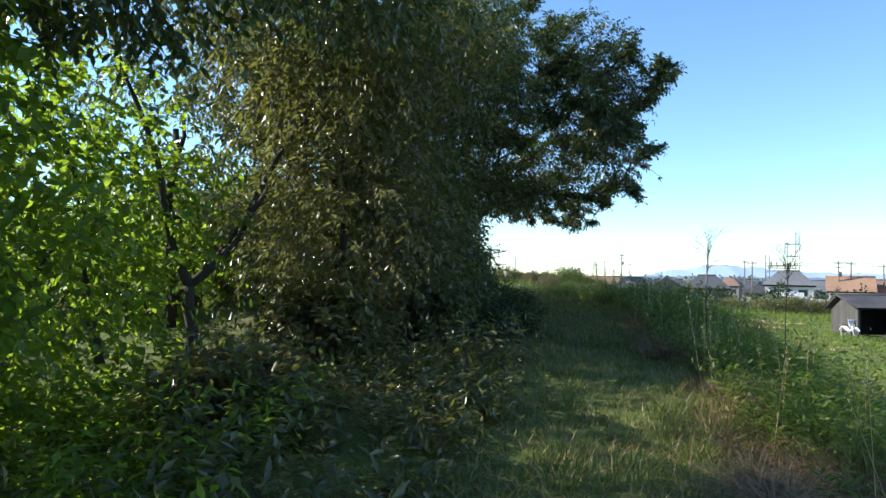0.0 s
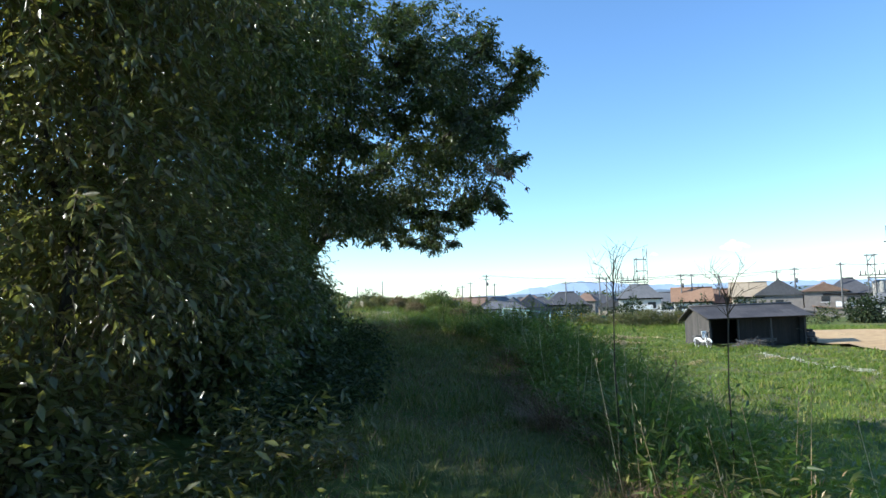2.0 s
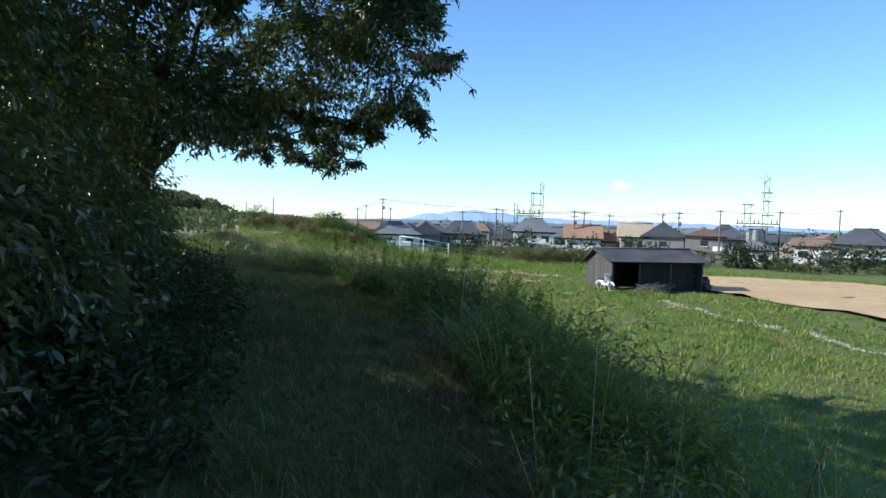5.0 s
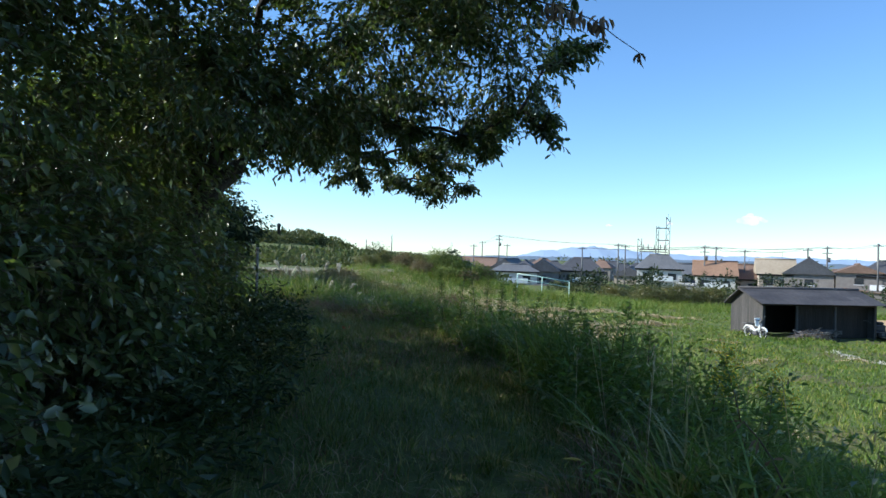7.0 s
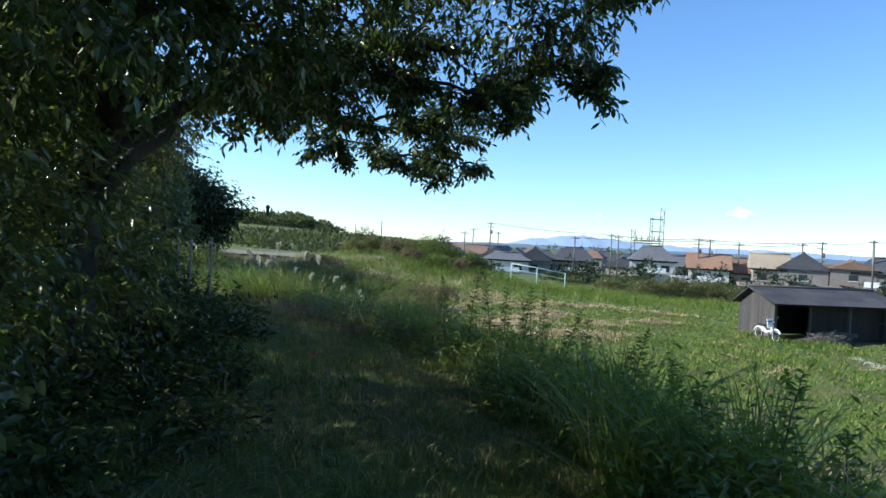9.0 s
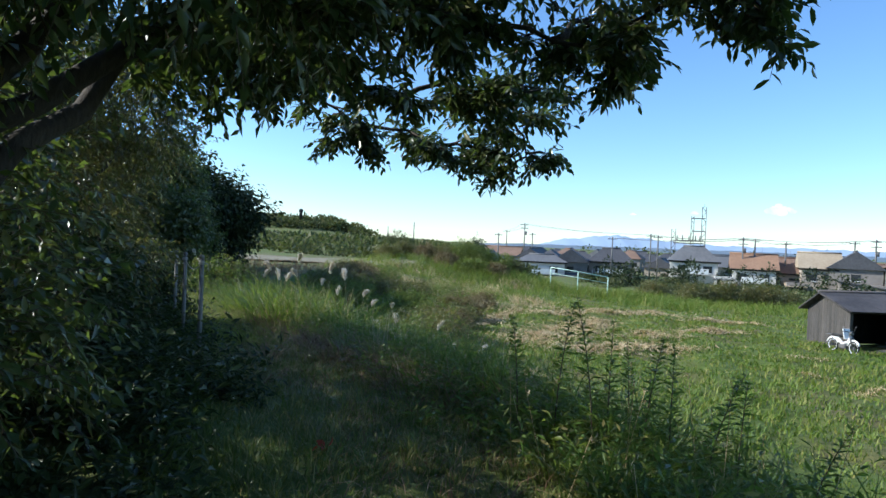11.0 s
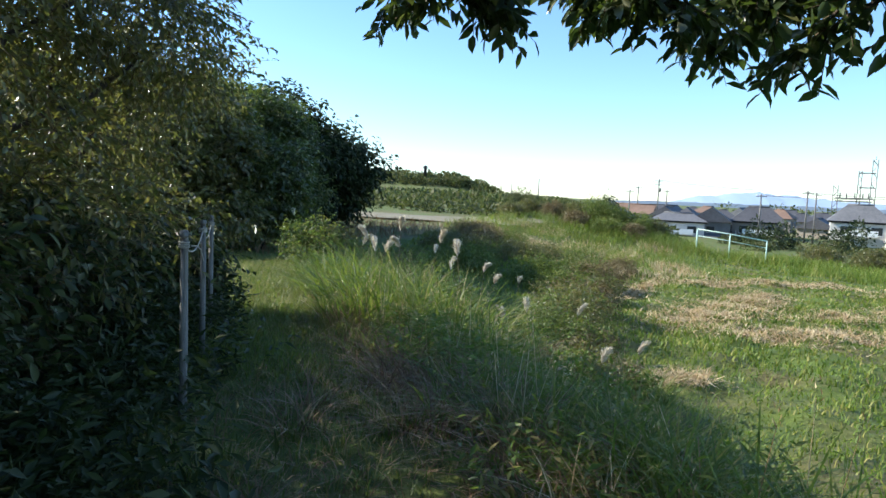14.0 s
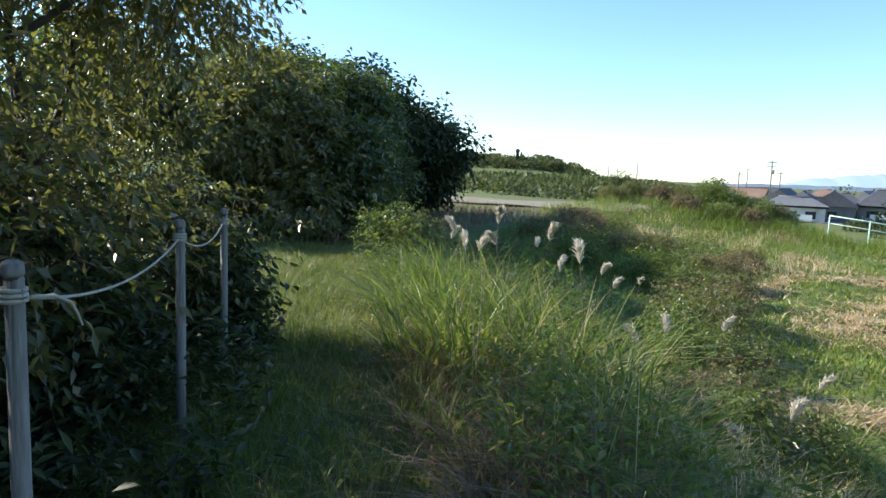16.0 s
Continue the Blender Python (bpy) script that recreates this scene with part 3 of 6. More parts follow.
def hand_cart():
    at = beside_shed(3.7, 0.45)
    ob = empty("hand_cart", (at[0], at[1], at[2]), "weathered two-wheeled hand cart before the shed", "cart", rz=14)
    part("bed", box((-0.55, -0.3, 0.42), (0.55, 0.3, 0.47), 0.008), M["timber"], ob)
    for y in (-0.28, 0.28):
        part("side_board", box((-0.55, y - 0.012, 0.474), (0.55, y + 0.012, 0.62), 0.004), M["timber"], ob)
        part("handle", tube([(-0.5, y, 0.45), (-1.2, y * 0.85, 0.62)], 0.018, 6), M["steel"], ob)
        turn = [2 * math.pi * k / 20 for k in range(21)]
        bm = bmesh.new()
        bm_tube(bm, [(0.1 + 0.29 * math.cos(a), y * 1.25, 0.31 + 0.29 * math.sin(a)) for a in turn], [0.022] * 21, 6, False)
        wheel = part("wheel", bm, M["rubber"], ob)
        for k in range(8):
            a = math.pi * k / 4
            part("spoke", tube([(0.1, y * 1.25, 0.31), (0.1 + 0.28 * math.cos(a), y * 1.25, 0.31 + 0.28 * math.sin(a))], 0.006, 4), M["steel"], wheel)
    part("axle", tube([(0.1, -0.36, 0.31), (0.1, 0.36, 0.31)], 0.018, 6), M["steel"], ob)


def tiller():
    at = beside_shed(7.55, -0.4)
    ob = empty("tiller", at, "dark garden tiller standing at the end of the shed", "machine", rz=-10)
    part("engine", box((-0.28, -0.2, 0.42), (0.26, 0.2, 0.78), 0.05), M["tank"], ob)
    part("fuel_tank", box((-0.18, -0.16, 0.785), (0.16, 0.16, 0.95), 0.05), M["rubber"], ob)
    part("guard", box((-0.42, -0.34, 0.36), (0.42, 0.34, 0.40), 0.01), M["steel"], ob)
    for y in (-0.26, 0.26):
        wheel = part("wheel", tube([(0.05, y - 0.07, 0.26), (0.05, y - 0.05, 0.26), (0.05, y + 0.05, 0.26), (0.05, y + 0.07, 0.26)], [0.20, 0.26, 0.26, 0.20], 16), M["rubber"], ob)
        part("hub", tube([(0.05, y - 0.08, 0.26), (0.05, y + 0.08, 0.26)], 0.08, 8), M["steel"], wheel)
        part("handle", tube([(-0.2, y * 0.5, 0.6), (-0.7, y, 0.98), (-0.95, y, 1.0)], 0.017, 6), M["steel"], ob)


brush_heap()
hand_cart()
tiller()


# ---- white moped by the shed ----
def moped(at, rz):
    ob = empty("moped", at, "white step-through moped parked by the shed corner", "moped", rz=rz)
    R = 0.27
    turn = [2 * math.pi * k / 28 for k in range(29)]
    for x in (0, 1.18):
        bm = bmesh.new()
        bm_tube(bm, [(x + R * math.cos(q), 0, R + 0.03 + R * math.sin(q)) for q in turn], [0.034] * 29, 8, False)
        wheel = part("wheel", bm, M["rubber"], ob, "black tyre wheel")
        bm = bmesh.new()
        r2 = R - 0.035
        bm_tube(bm, [(x + r2 * math.cos(q), 0, R + 0.03 + r2 * math.sin(q)) for q in turn], [0.018] * 29, 6, False)
        part("rim", bm, M["white_paint"], wheel)
        bm = bmesh.new()
        for k in range(18):
            q = 2 * math.pi * k / 18
            bm_tube(bm, [(x, 0.03 * (-1) ** k, R + 0.03), (x + r2 * math.cos(q), 0, R + 0.03 + r2 * math.sin(q))], [0.003, 0.003], 3)
        part("spokes", bm, M["steel"], wheel)
        part("hub", tube([(x, -0.05, R + 0.03), (x, 0.05, R + 0.03)], 0.06, 10), M["steel"], wheel)
        a0 = radians(20) if x == 0 else radians(25)
        bm = bmesh.new()
        bm_tube(bm, [(x + (R + 0.06) * math.cos(a0 + q), 0, R + 0.03 + (R + 0.06) * math.sin(a0 + q)) for q in (2.5 * k / 10 for k in range(11))], [0.045] * 11, 6)
        part("mudguard", bm, M["white_paint"], ob)
    part("frame", tube([(1.0, 0, 0.80), (0.84, 0, 0.52), (0.55, 0, 0.42), (0.30, 0, 0.60), (-0.12, 0, 0.62)], [0.045, 0.06, 0.07, 0.09, 0.05], 8), M["white_paint"], ob)
    shield = box((0.80, -0.18, 0.34), (0.85, 0.18, 0.80), 0.02, pose(0.10, 0, 0.12, 0, -14))
    part("leg_shield", shield, M["white_paint"], ob)
    part("engine", box((0.46, -0.12, 0.20), (0.82, 0.12, 0.40), 0.04), M["steel"], ob)
    part("exhaust", tube([(0.5, 0.14, 0.22), (0.1, 0.16, 0.26), (-0.3, 0.16, 0.33)], [0.02, 0.04, 0.04], 8), M["steel"], ob)
    for y in (-0.07, 0.07):
        part("fork", tube([(0.99, y, 0.86), (1.18, y, R + 0.03)], [0.028, 0.024], 6), M["steel"], ob)
        part("shock", tube([(0.0, y * 1.6, R + 0.03), (0.10, y * 1.6, 0.62)], [0.03, 0.025], 6), M["steel"], ob)
    part("handlebar", tube([(0.82, -0.32, 1.0), (0.93, -0.15, 1.0), (0.96, 0, 0.96), (0.93, 0.15, 1.0), (0.82, 0.32, 1.0)], 0.016, 6), M["rubber"], ob)
    part("headlamp", tube([(0.98, 0, 0.93), (1.08, 0, 0.92)], [0.09, 0.075], 12), M["steel"], ob)
    part("seat", box((-0.02, -0.12, 0.70), (0.52, 0.12, 0.80), 0.04), M["rubber"], ob)
    part("rear_carrier", box((-0.34, -0.12, 0.72), (0.0, 0.12, 0.745), 0.01), M["steel"], ob)
    for y in (-0.28, 0.28):
        part("mirror", tube([(0.9, y * 0.8, 1.0), (0.92, y, 1.18), (0.92, y * 1.15, 1.19)], [0.006, 0.006, 0.04], 6), M["steel"], ob)
    part("kickstand", tube([(0.42, 0.1, 0.22), (0.34, 0.22, 0.0)], 0.013, 5), M["steel"], ob)


moped((17.15, 34.75, float(land(17.4, 34.3)) + 0.01), -78)


# ---- pale green pipe railing at the far side of the field ----
def railing():
    pts = [(12.58, 59.3, -0.86), (10.2, 59.85, -0.52), (8.0, 60.36, -0.27)]
    ob = empty("railing", (12.58, 59.3, float(land(12.58, 59.3))), "pale green pipe railing across a grassy slope", "railing")
    o = ob.location
    P = [Vector(p) - o for p in pts]
    part("top_rail", tube(P, 0.042, 6), M["fence_green"], ob)
    part("lower_rail", tube([p - Vector((0, 0, 0.5)) for p in P], 0.026, 6), M["fence_green"], ob)
    for p in pts:
        g = float(land(p[0], p[1]))
        a = Vector((p[0], p[1], min(g, p[2] - 1.0) - 0.1)) - o
        part("post", tube([a, Vector(p) - o], 0.045, 6), M["fence_green"], ob)


railing()


# ---- rope fence posts beside the lane ----
posts = [(-2.95, 12.39, 1.33), (-3.81, 13.98, 1.30), (-4.44, 15.14, 1.28)]
tops = []
for i, (px, py, pz) in enumerate(posts):
    g = float(land(px, py)) - 0.1
    ob = empty("fence_post", (px, py, g), "weathered grey round fence post beside the grassy lane", "post", "posts of the rope fence")
    h = pz - g
    part("shaft", tube([(0, 0, 0), (0.004, 0, h * 0.5), (0, 0.004, h - 0.05), (0, 0, h - 0.045)], [0.027, 0.026, 0.025, 0.025], 12), M["post_wood"], ob)
    part("cap", tube([(0, 0, h - 0.045), (0, 0, h - 0.035), (0, 0, h - 0.01), (0, 0, h)], [0.025, 0.030, 0.029, 0.018], 12), M["post_wood"], ob)
    tops.append(Vector((px, py, pz - 0.10)))
rope = empty("rope", tops[0], "pale slack rope tied between the fence posts", "rope")
for a, b in zip(tops, tops[1:]):
    pts = [a.lerp(b, k / 12) - Vector((0, 0, 0.10 * 4 * (k / 12) * (1 - k / 12))) - tops[0] for k in range(13)]
    part("span", tube(pts, 0.0055, 6), M["rope"], rope)
for a in tops[:3]:
    bm = bmesh.new()
    for dz in (-0.01, 0.005, 0.02):
        bm_tube(bm, [Vector((0.031 * math.cos(q), 0.031 * math.sin(q), dz)) + a - tops[0] for q in (2 * math.pi * k / 12 for k in range(13))], [0.007] * 13, 5, False)
    part("knot", bm, M["rope"], rope)
part("loose_end", tube([(0.04, 0.02, 0), (0.03, 0.10, -0.01), (0.02, 0.16, -0.04), (0.01, 0.19, -0.08), (0.012, 0.205, -0.12)], [0.006, 0.006, 0.005, 0.004, 0.003], 5), M["rope"], rope)


# ---- the town below ----
def house(cx, cy, w, d, top, rz, wall, roof, label, hip=False, eave=2.7, storeys=2):
    """A two-storey house whose ridge stands at height top."""
    g = float(land(cx, cy, False)) - 0.3
    ob = empty("house", (cx, cy, g), label, "house", "houses of the town", rz)
    H = top - g
    he = H - eave
    body = part("wall", box((-w / 2, -d / 2, 0), (w / 2, d / 2, he)), M[wall], ob)
    bm = bmesh.new()
    o = 0.55
    inset = d * 0.45 if hip else 0
    lo = [bm.verts.new(v) for v in ((-w / 2 - o, -d / 2 - o, he - 0.1), (w / 2 + o, -d / 2 - o, he - 0.1), (w / 2 + o, d / 2 + o, he - 0.1), (-w / 2 - o, d / 2 + o, he - 0.1))]
    up = [bm.verts.new(v) for v in ((-w / 2 - o + inset, 0, H), (w / 2 + o - inset, 0, H))]
    for f in ((lo[0], lo[1], up[1], up[0]), (lo[2], lo[3], up[0], up[1]), (lo[1], lo[2], up[1]), (lo[3], lo[0], up[0]), (lo[3], lo[2], lo[1], lo[0])):
        bm.faces.new(f)
    part("roof", bm, M[roof], ob)
    if not hip:
        for s in (-1, 1):
            bm = bmesh.new()
            x = s * (w / 2 + 0.02)
            q = [bm.verts.new(v) for v in ((x, -d / 2, he - 0.1), (x, d / 2, he - 0.1), (x, 0, H - 0.32))]
            q2 = [bm.verts.new(v.co + Vector((s * 0.1, 0, 0))) for v in q]
            bm.faces.new(q), bm.faces.new(q2[::-1])
            for k in range(3):
                bm.faces.new((q[k], q[(k + 1) % 3], q2[(k + 1) % 3], q2[k]))
            bmesh.ops.recalc_face_normals(bm, faces=bm.faces)
            part("gable", bm, M[wall], ob)
    part("ridge_tiles", tube([(-w / 2 - o + inset, 0, H + 0.05), (w / 2 + o - inset, 0, H + 0.05)], 0.16, 6), M[roof], ob)
    rr = random.Random(int(cx * 7 + cy))
    for st in range(storeys):
        z0 = he - 2.3 - 2.8 * st
        if z0 < 0.3:
            continue
        k = max(2, int(w / 3.2))
        for i in range(k):
            x = -w / 2 + (i + 0.5) * w / k + rr.uniform(-0.3, 0.3)
            win = part("window", box((x - 0.8, -d / 2 - 0.06, z0), (x + 0.8, -d / 2 + 0.02, z0 + 1.3)), M["window"], ob, "dark sliding window")
            part("frame", box((x - 0.9, -d / 2 - 0.09, z0 - 0.1), (x + 0.9, -d / 2 - 0.04, z0)), M["white_paint"], win)
        for s in (-1, 1):
            win = part("window", box((s * w / 2 - 0.06, -0.7, z0 + 0.2), (s * w / 2 + 0.06, 0.7, z0 + 1.3)), M["window"], ob, "dark sliding window")
            part("frame", box((s * w / 2 - 0.09, -0.8, z0 + 0.1), (s * w / 2 + 0.09, 0.8, z0 + 0.2)), M["white_paint"], win)
    if storeys > 1:
        s = rr.choice((-1, 1))
        ah, aw = he - 2.4 - rr.uniform(0, 0.8), rr.uniform(2.2, 3.4)
        x0 = s * (w / 2 - 0.6)
        an = part("annex", box((min(x0, x0 + s * aw), -d / 2 - 1.6, 0), (max(x0, x0 + s * aw), d / 2 - 1.5, ah)), M["wall_grey" if rr.random() < 0.5 else wall], ob)
        part("annex_roof", box((min(x0, x0 + s * aw) - 0.3, -d / 2 - 2.0, 0), (max(x0, x0 + s * aw) + 0.3, d / 2 - 1.2, 0.16), 0, pose(0, 0, ah, 7)), M[roof], an)
        for k in range(2):
            xw = x0 + s * aw * (0.3 + 0.4 * k)
            part("window", box((xw - 0.5, -d / 2 - 1.66, ah - 1.6), (xw + 0.5, -d / 2 - 1.58, ah - 0.4)), M["window"], an, "dark window")
        # dark strip painted in for the shadow below the eaves
        part("eave_shade_board", box((-w / 2 - 0.4, -d / 2 - 0.42, he - 0.42), (w / 2 + 0.4, -d / 2 - 0.36, he - 0.12)), M["timber_shaded"], ob, "dark strip standing in for shade under the eaves")
        part("antenna", tube([(w * 0.2, 0, H - 0.1), (w * 0.2, 0, H + 1.3)], 0.03, 4), M["steel"], ob)
        for k in range(rr.randrange(1, 4)):
            xw = rr.uniform(-w / 2 + 0.6, w / 2 - 0.6)
            part("window", box((xw - 0.45, -d / 2 - 0.05, he - 5.0), (xw + 0.45, -d / 2 + 0.02, he - 3.4)), M["window"], ob, "dark narrow window")
    if storeys > 1 and w > 7:
        z0 = he - 2.5
        bal = part("balcony", box((-w * 0.3, -d / 2 - 1.1, z0 - 0.15), (w * 0.3, -d / 2, z0)), M[wall], ob)
        part("parapet", box((-w * 0.3, -d / 2 - 1.1, z0 + 0.004), (w * 0.3, -d / 2 - 1.0, z0 + 0.95)), M["white_paint"], bal)
    return ob


house(46.2, 134, 8.6, 6.5, 2.5, -17, "wall_white", "roof_grey", "two-storey white house with a grey hipped roof", True)
house(56.0, 130, 7.2, 7.5, 1.5, -20, "wall_white", "roof_orange", "white house with an orange-brown tiled roof", False)
house(62.0, 131, 6.0, 7, 1.0, -22, "wall_beige", "roof_brown", "house with a brown tiled roof", False)
house(65.5, 125, 6.0, 7, 2.2, -22, "wall_beige", "roof_tan", "house with a sunlit tan roof", False)
house(70.5, 122.5, 7.5, 8, 2.7, 62, "wall_grey", "roof_dark", "house with a steep dark gable roof and white bargeboards", False, 3.0)
house(76.8, 118, 6.2, 7, 1.7, 63, "wall_grey", "roof_brown", "grey-beige gabled house with one dark window", False, 1.5)
house(81.0, 117, 8, 8, 2.4, -30, "wall_grey", "roof_dark", "house with a wide dark roof", True)
house(78.5, 104, 5.5, 6, -0.4, -35, "wall_white", "roof_grey", "small white house among bushes", True, 1.4)
house(91.5, 104.5, 7.0, 6, 0.3, -40, "wall_white", "roof_brown", "long low white house", False, 1.2)
house(98, 100, 10, 8, 2.4, -42, "wall_beige", "roof_dark", "house with a dark tiled roof", True)
house(106, 92, 9, 8, 1.6, -45, "wall_white", "roof_grey", "white house with a grey roof", False)
rr = random.Random(21)
walls, roofs = ["wall_white", "wall_beige", "wall_grey", "wall_grey", "wall_beige"], ["roof_dark", "roof_grey", "roof_dark", "roof_brown", "roof_dark"]
for i in range(64):                                   # rows of roofs behind
    a = radians(2.5 + 44 * ((i * 0.618) % 1.0))
    r = 150 + 165 * (i / 64)
    cx, cy = r * math.sin(a), r * math.cos(a)
    k = rr.randrange(5)
    house(cx, cy, rr.uniform(6, 9.5), rr.uniform(5.5, 7.5), rr.uniform(-0.8, 1.5) - (r - 150) * 0.006, rr.choice((-20, 65, -28, 70, -10)), walls[k], roofs[k], "distant house with a %s roof" % roofs[k].split("_")[1], rr.random() < 0.5, rr.uniform(1.8, 2.6), 1)
house(17.5, 141, 9.5, 6, -0.4, -8, "wall_white", "roof_grey", "long white house behind the railing", True, 1.3)
house(24.5, 146, 8, 7, 1.0, 78, "wall_grey", "roof_dark", "house with a dark roof behind the bank", False)
house(33, 146, 9, 7, 1.4, -12, "wall_grey", "roof_dark", "house with a dark roof behind the bank", True)


def utility_pole(x, y, top, arms=1, label="grey concrete utility pole with crossarms", r=0.15):
    g = float(land(x, y, False)) - 0.2
    ob = empty("utility_pole", (x, y, g), label, "pole", "utility poles")
    h = top - g
    part("shaft", tube([(0, 0, 0), (0, 0, h)], [r * 1.25, r * 0.8], 8), M["steel"], ob)
    for k in range(arms):
        z = h - 0.5 - 0.9 * k
        a = part("crossarm", box((-0.95, -0.06, z), (0.95, 0.06, z + 0.12)), M["steel"], ob)
        for s in (-0.8, -0.3, 0.3, 0.8):
            part("insulator", tube([(s, 0, z + 0.12), (s, 0, z + 0.34)], [0.05, 0.035], 6), M["white_paint"], a)
    if arms > 1:
        part("transformer", tube([(0.32, 0, h - 3.0), (0.32, 0, h - 2.1)], 0.26, 10), M["steel"], ob)
    return ob


pole_list = [(16.9, 171.8, 6.9, 2), (38.0, 134.8, 4.6, 1), (39.8, 136, 4.4, 1), (53.7, 129.4, 4.6, 2), (55.9, 129.3, 4.4, 1), (61.5, 129, 4.0, 1), (72.5, 120, 4.9, 2),
             (79.2, 116, 5.5, 1), (31.5, 139, 3.8, 1), (9.8, 163, 4.0, 1), (76.9, 112.5, 5.3, 0), (69.8, 121.6, 4.5, 1), (-13.7, 208, 6.9, 0), (-22.5, 215, 5.4, 0), (21, 190, 4.8, 1),
             (14.5, 200, 5.6, 1), (88, 110, 5.5, 1), (96, 104, 6.0, 1)]
wire_ends = []
for x, y, t, n in pole_list:
    utility_pole(x, y, t, n)
wires = empty("overhead_wires", (16.9, 171.8, 6.5), "thin dark overhead wires between the utility poles", "wires")
o = wires.location
for a, b in ((0, 1), (1, 3), (3, 6), (6, 7), (4, 5), (5, 11), (7, 16), (16, 17), (8, 4), (15, 0)):
    for dx in (-0.8, 0.8):
        A = Vector((pole_list[a][0] + dx, pole_list[a][1], pole_list[a][2] - 0.2))
        B = Vector((pole_list[b][0] + dx, pole_list[b][1], pole_list[b][2] - 0.2))
        part("wire", tube([A.lerp(B, k / 8) - Vector((0, 0, 0.5 * 4 * (k / 8) * (1 - k / 8))) - o for k in range(9)], 0.035, 3), M["steel"], wires)


def lattice_mast(ob, x, y, z0, z1, w, name="mast"):
    bm = bmesh.new()
    n = max(3, int((z1 - z0) / (w * 1.3)))
    for sx in (-1, 1):
        for sy in (-1, 1):
            bm_tube(bm, [(x + sx * w / 2, y + sy * w / 2, z0), (x + sx * w / 2, y + sy * w / 2, z1)], [0.085, 0.085], 4)
    for k in range(n):
        a, b = z0 + (z1 - z0) * k / n, z0 + (z1 - z0) * (k + 1) / n
        s = 1 if k % 2 else -1
        for sy in (-1, 1):
            bm_tube(bm, [(x - s * w / 2, y + sy * w / 2, a), (x + s * w / 2, y + sy * w / 2, b)], [0.05, 0.05], 3)
            bm_tube(bm, [(x + sy * w / 2, y - s * w / 2, a), (x + sy * w / 2, y + s * w / 2, b)], [0.05, 0.05], 3)
    return part(name, bm, M["steel"], ob)


def gantry():
    g = -5.0
    ob = empty("power_gantry", (45.5, 135, g), "grey steel lattice gantry with masts and crossbeams", "pylon", rz=-19)
    lattice_mast(ob, 2.6, 0, 0, 15.3, 0.75)
    lattice_mast(ob, 0.55, 0, 7.6, 13.4, 0.5)
    lattice_mast(ob, -2.9, 0, 0, 10.8, 0.75)
    for z, x0, x1 in ((8.0, -2.9, 2.6), (8.5, -2.9, 2.6), (12.9, 0.3, 2.8), (10.4, 0.5, 2.7)):
        part("crossbeam", box((x0, -0.12, z), (x1, 0.12, z + 0.2)), M["steel"], ob)
    for x in (-2.2, -1.2, 0.0, 1.2, 2.0):
        part("insulator", tube([(x, 0, 8.7), (x, 0, 9.6)], [0.12, 0.08], 6), M["steel"], ob)
    part("spike", tube([(2.6, 0, 15.3), (2.6, 0, 16.0)], [0.05, 0.02], 5), M["steel"], ob)


def gantry_two():
    g = -5.0
    ob = empty("power_gantry", (82.2, 109, g), "grey steel lattice switchyard towers with a dark tank", "pylon", rz=-37)
    lattice_mast(ob, -1.6, 0, 0, 11.6, 1.1)
    lattice_mast(ob, 1.5, 0, 0, 16.6, 0.9)
    for z, x0, x1 in ((7.7, -3.6, 3.9), (7.2, -2.4, 3.0), (11.3, -2.6, -0.5), (9.6, -2.4, -0.6), (13.6, 0.6, 2.5), (12.0, 0.9, 2.4), (9.3, 0.8, 3.0)):
        part("crossbeam", box((x0, -0.14, z), (x1, 0.14, z + 0.22)), M["steel"], ob)
    for x in (-3.3, -2.5, -0.4, 0.4, 2.6, 3.5):
        part("insulator", tube([(x, 0, 7.9), (x, 0, 8.7)], [0.13, 0.08], 6), M["steel"], ob)
    part("spike", tube([(1.5, 0, 16.6), (1.5, 0, 17.6)], [0.05, 0.02], 5), M["steel"], ob)
    tank = part("tank", tube([(0, 2, 2.5), (0, 2, 2.6), (0, 2, 6.6), (0, 2, 6.9)], [1.5, 1.7, 1.7, 1.4], 14), M["concrete"], ob, "round grey tank between the masts")
    for q in range(7):
        c = 0.45 + 0.9 * q
        part("rib", tube([(1.72 * math.cos(c), 2 + 1.72 * math.sin(c), 2.6), (1.72 * math.cos(c), 2 + 1.72 * math.sin(c), 6.6)], 0.09, 5), M["steel"], tank)
    for sx in (-1.1, 1.1):
        for sy in (0.9, 3.1):
            part("tank_leg", tube([(sx, sy, 0), (sx, sy, 2.6)], 0.16, 6), M["steel"], ob)


gantry()
gantry_two()
# lookout tower on the far hill
ob = empty("hill_tower", (-116.6, 487, float(land(-116.6, 487)) - 0.5), "small dark tower on the wooded hilltop", "tower")
tz = 20.8 - ob.location.z
part("shaft", tube([(0, 0, 0), (0, 0, tz - 2.5), (0, 0, tz - 2.4), (0, 0, tz - 0.9)], [1.5, 1.1, 1.6, 1.6], 10), M["tank"], ob)
part("roof", tube([(0, 0, tz - 0.9), (0, 0, tz)], [1.7, 0.2], 10), M["tank"], ob)

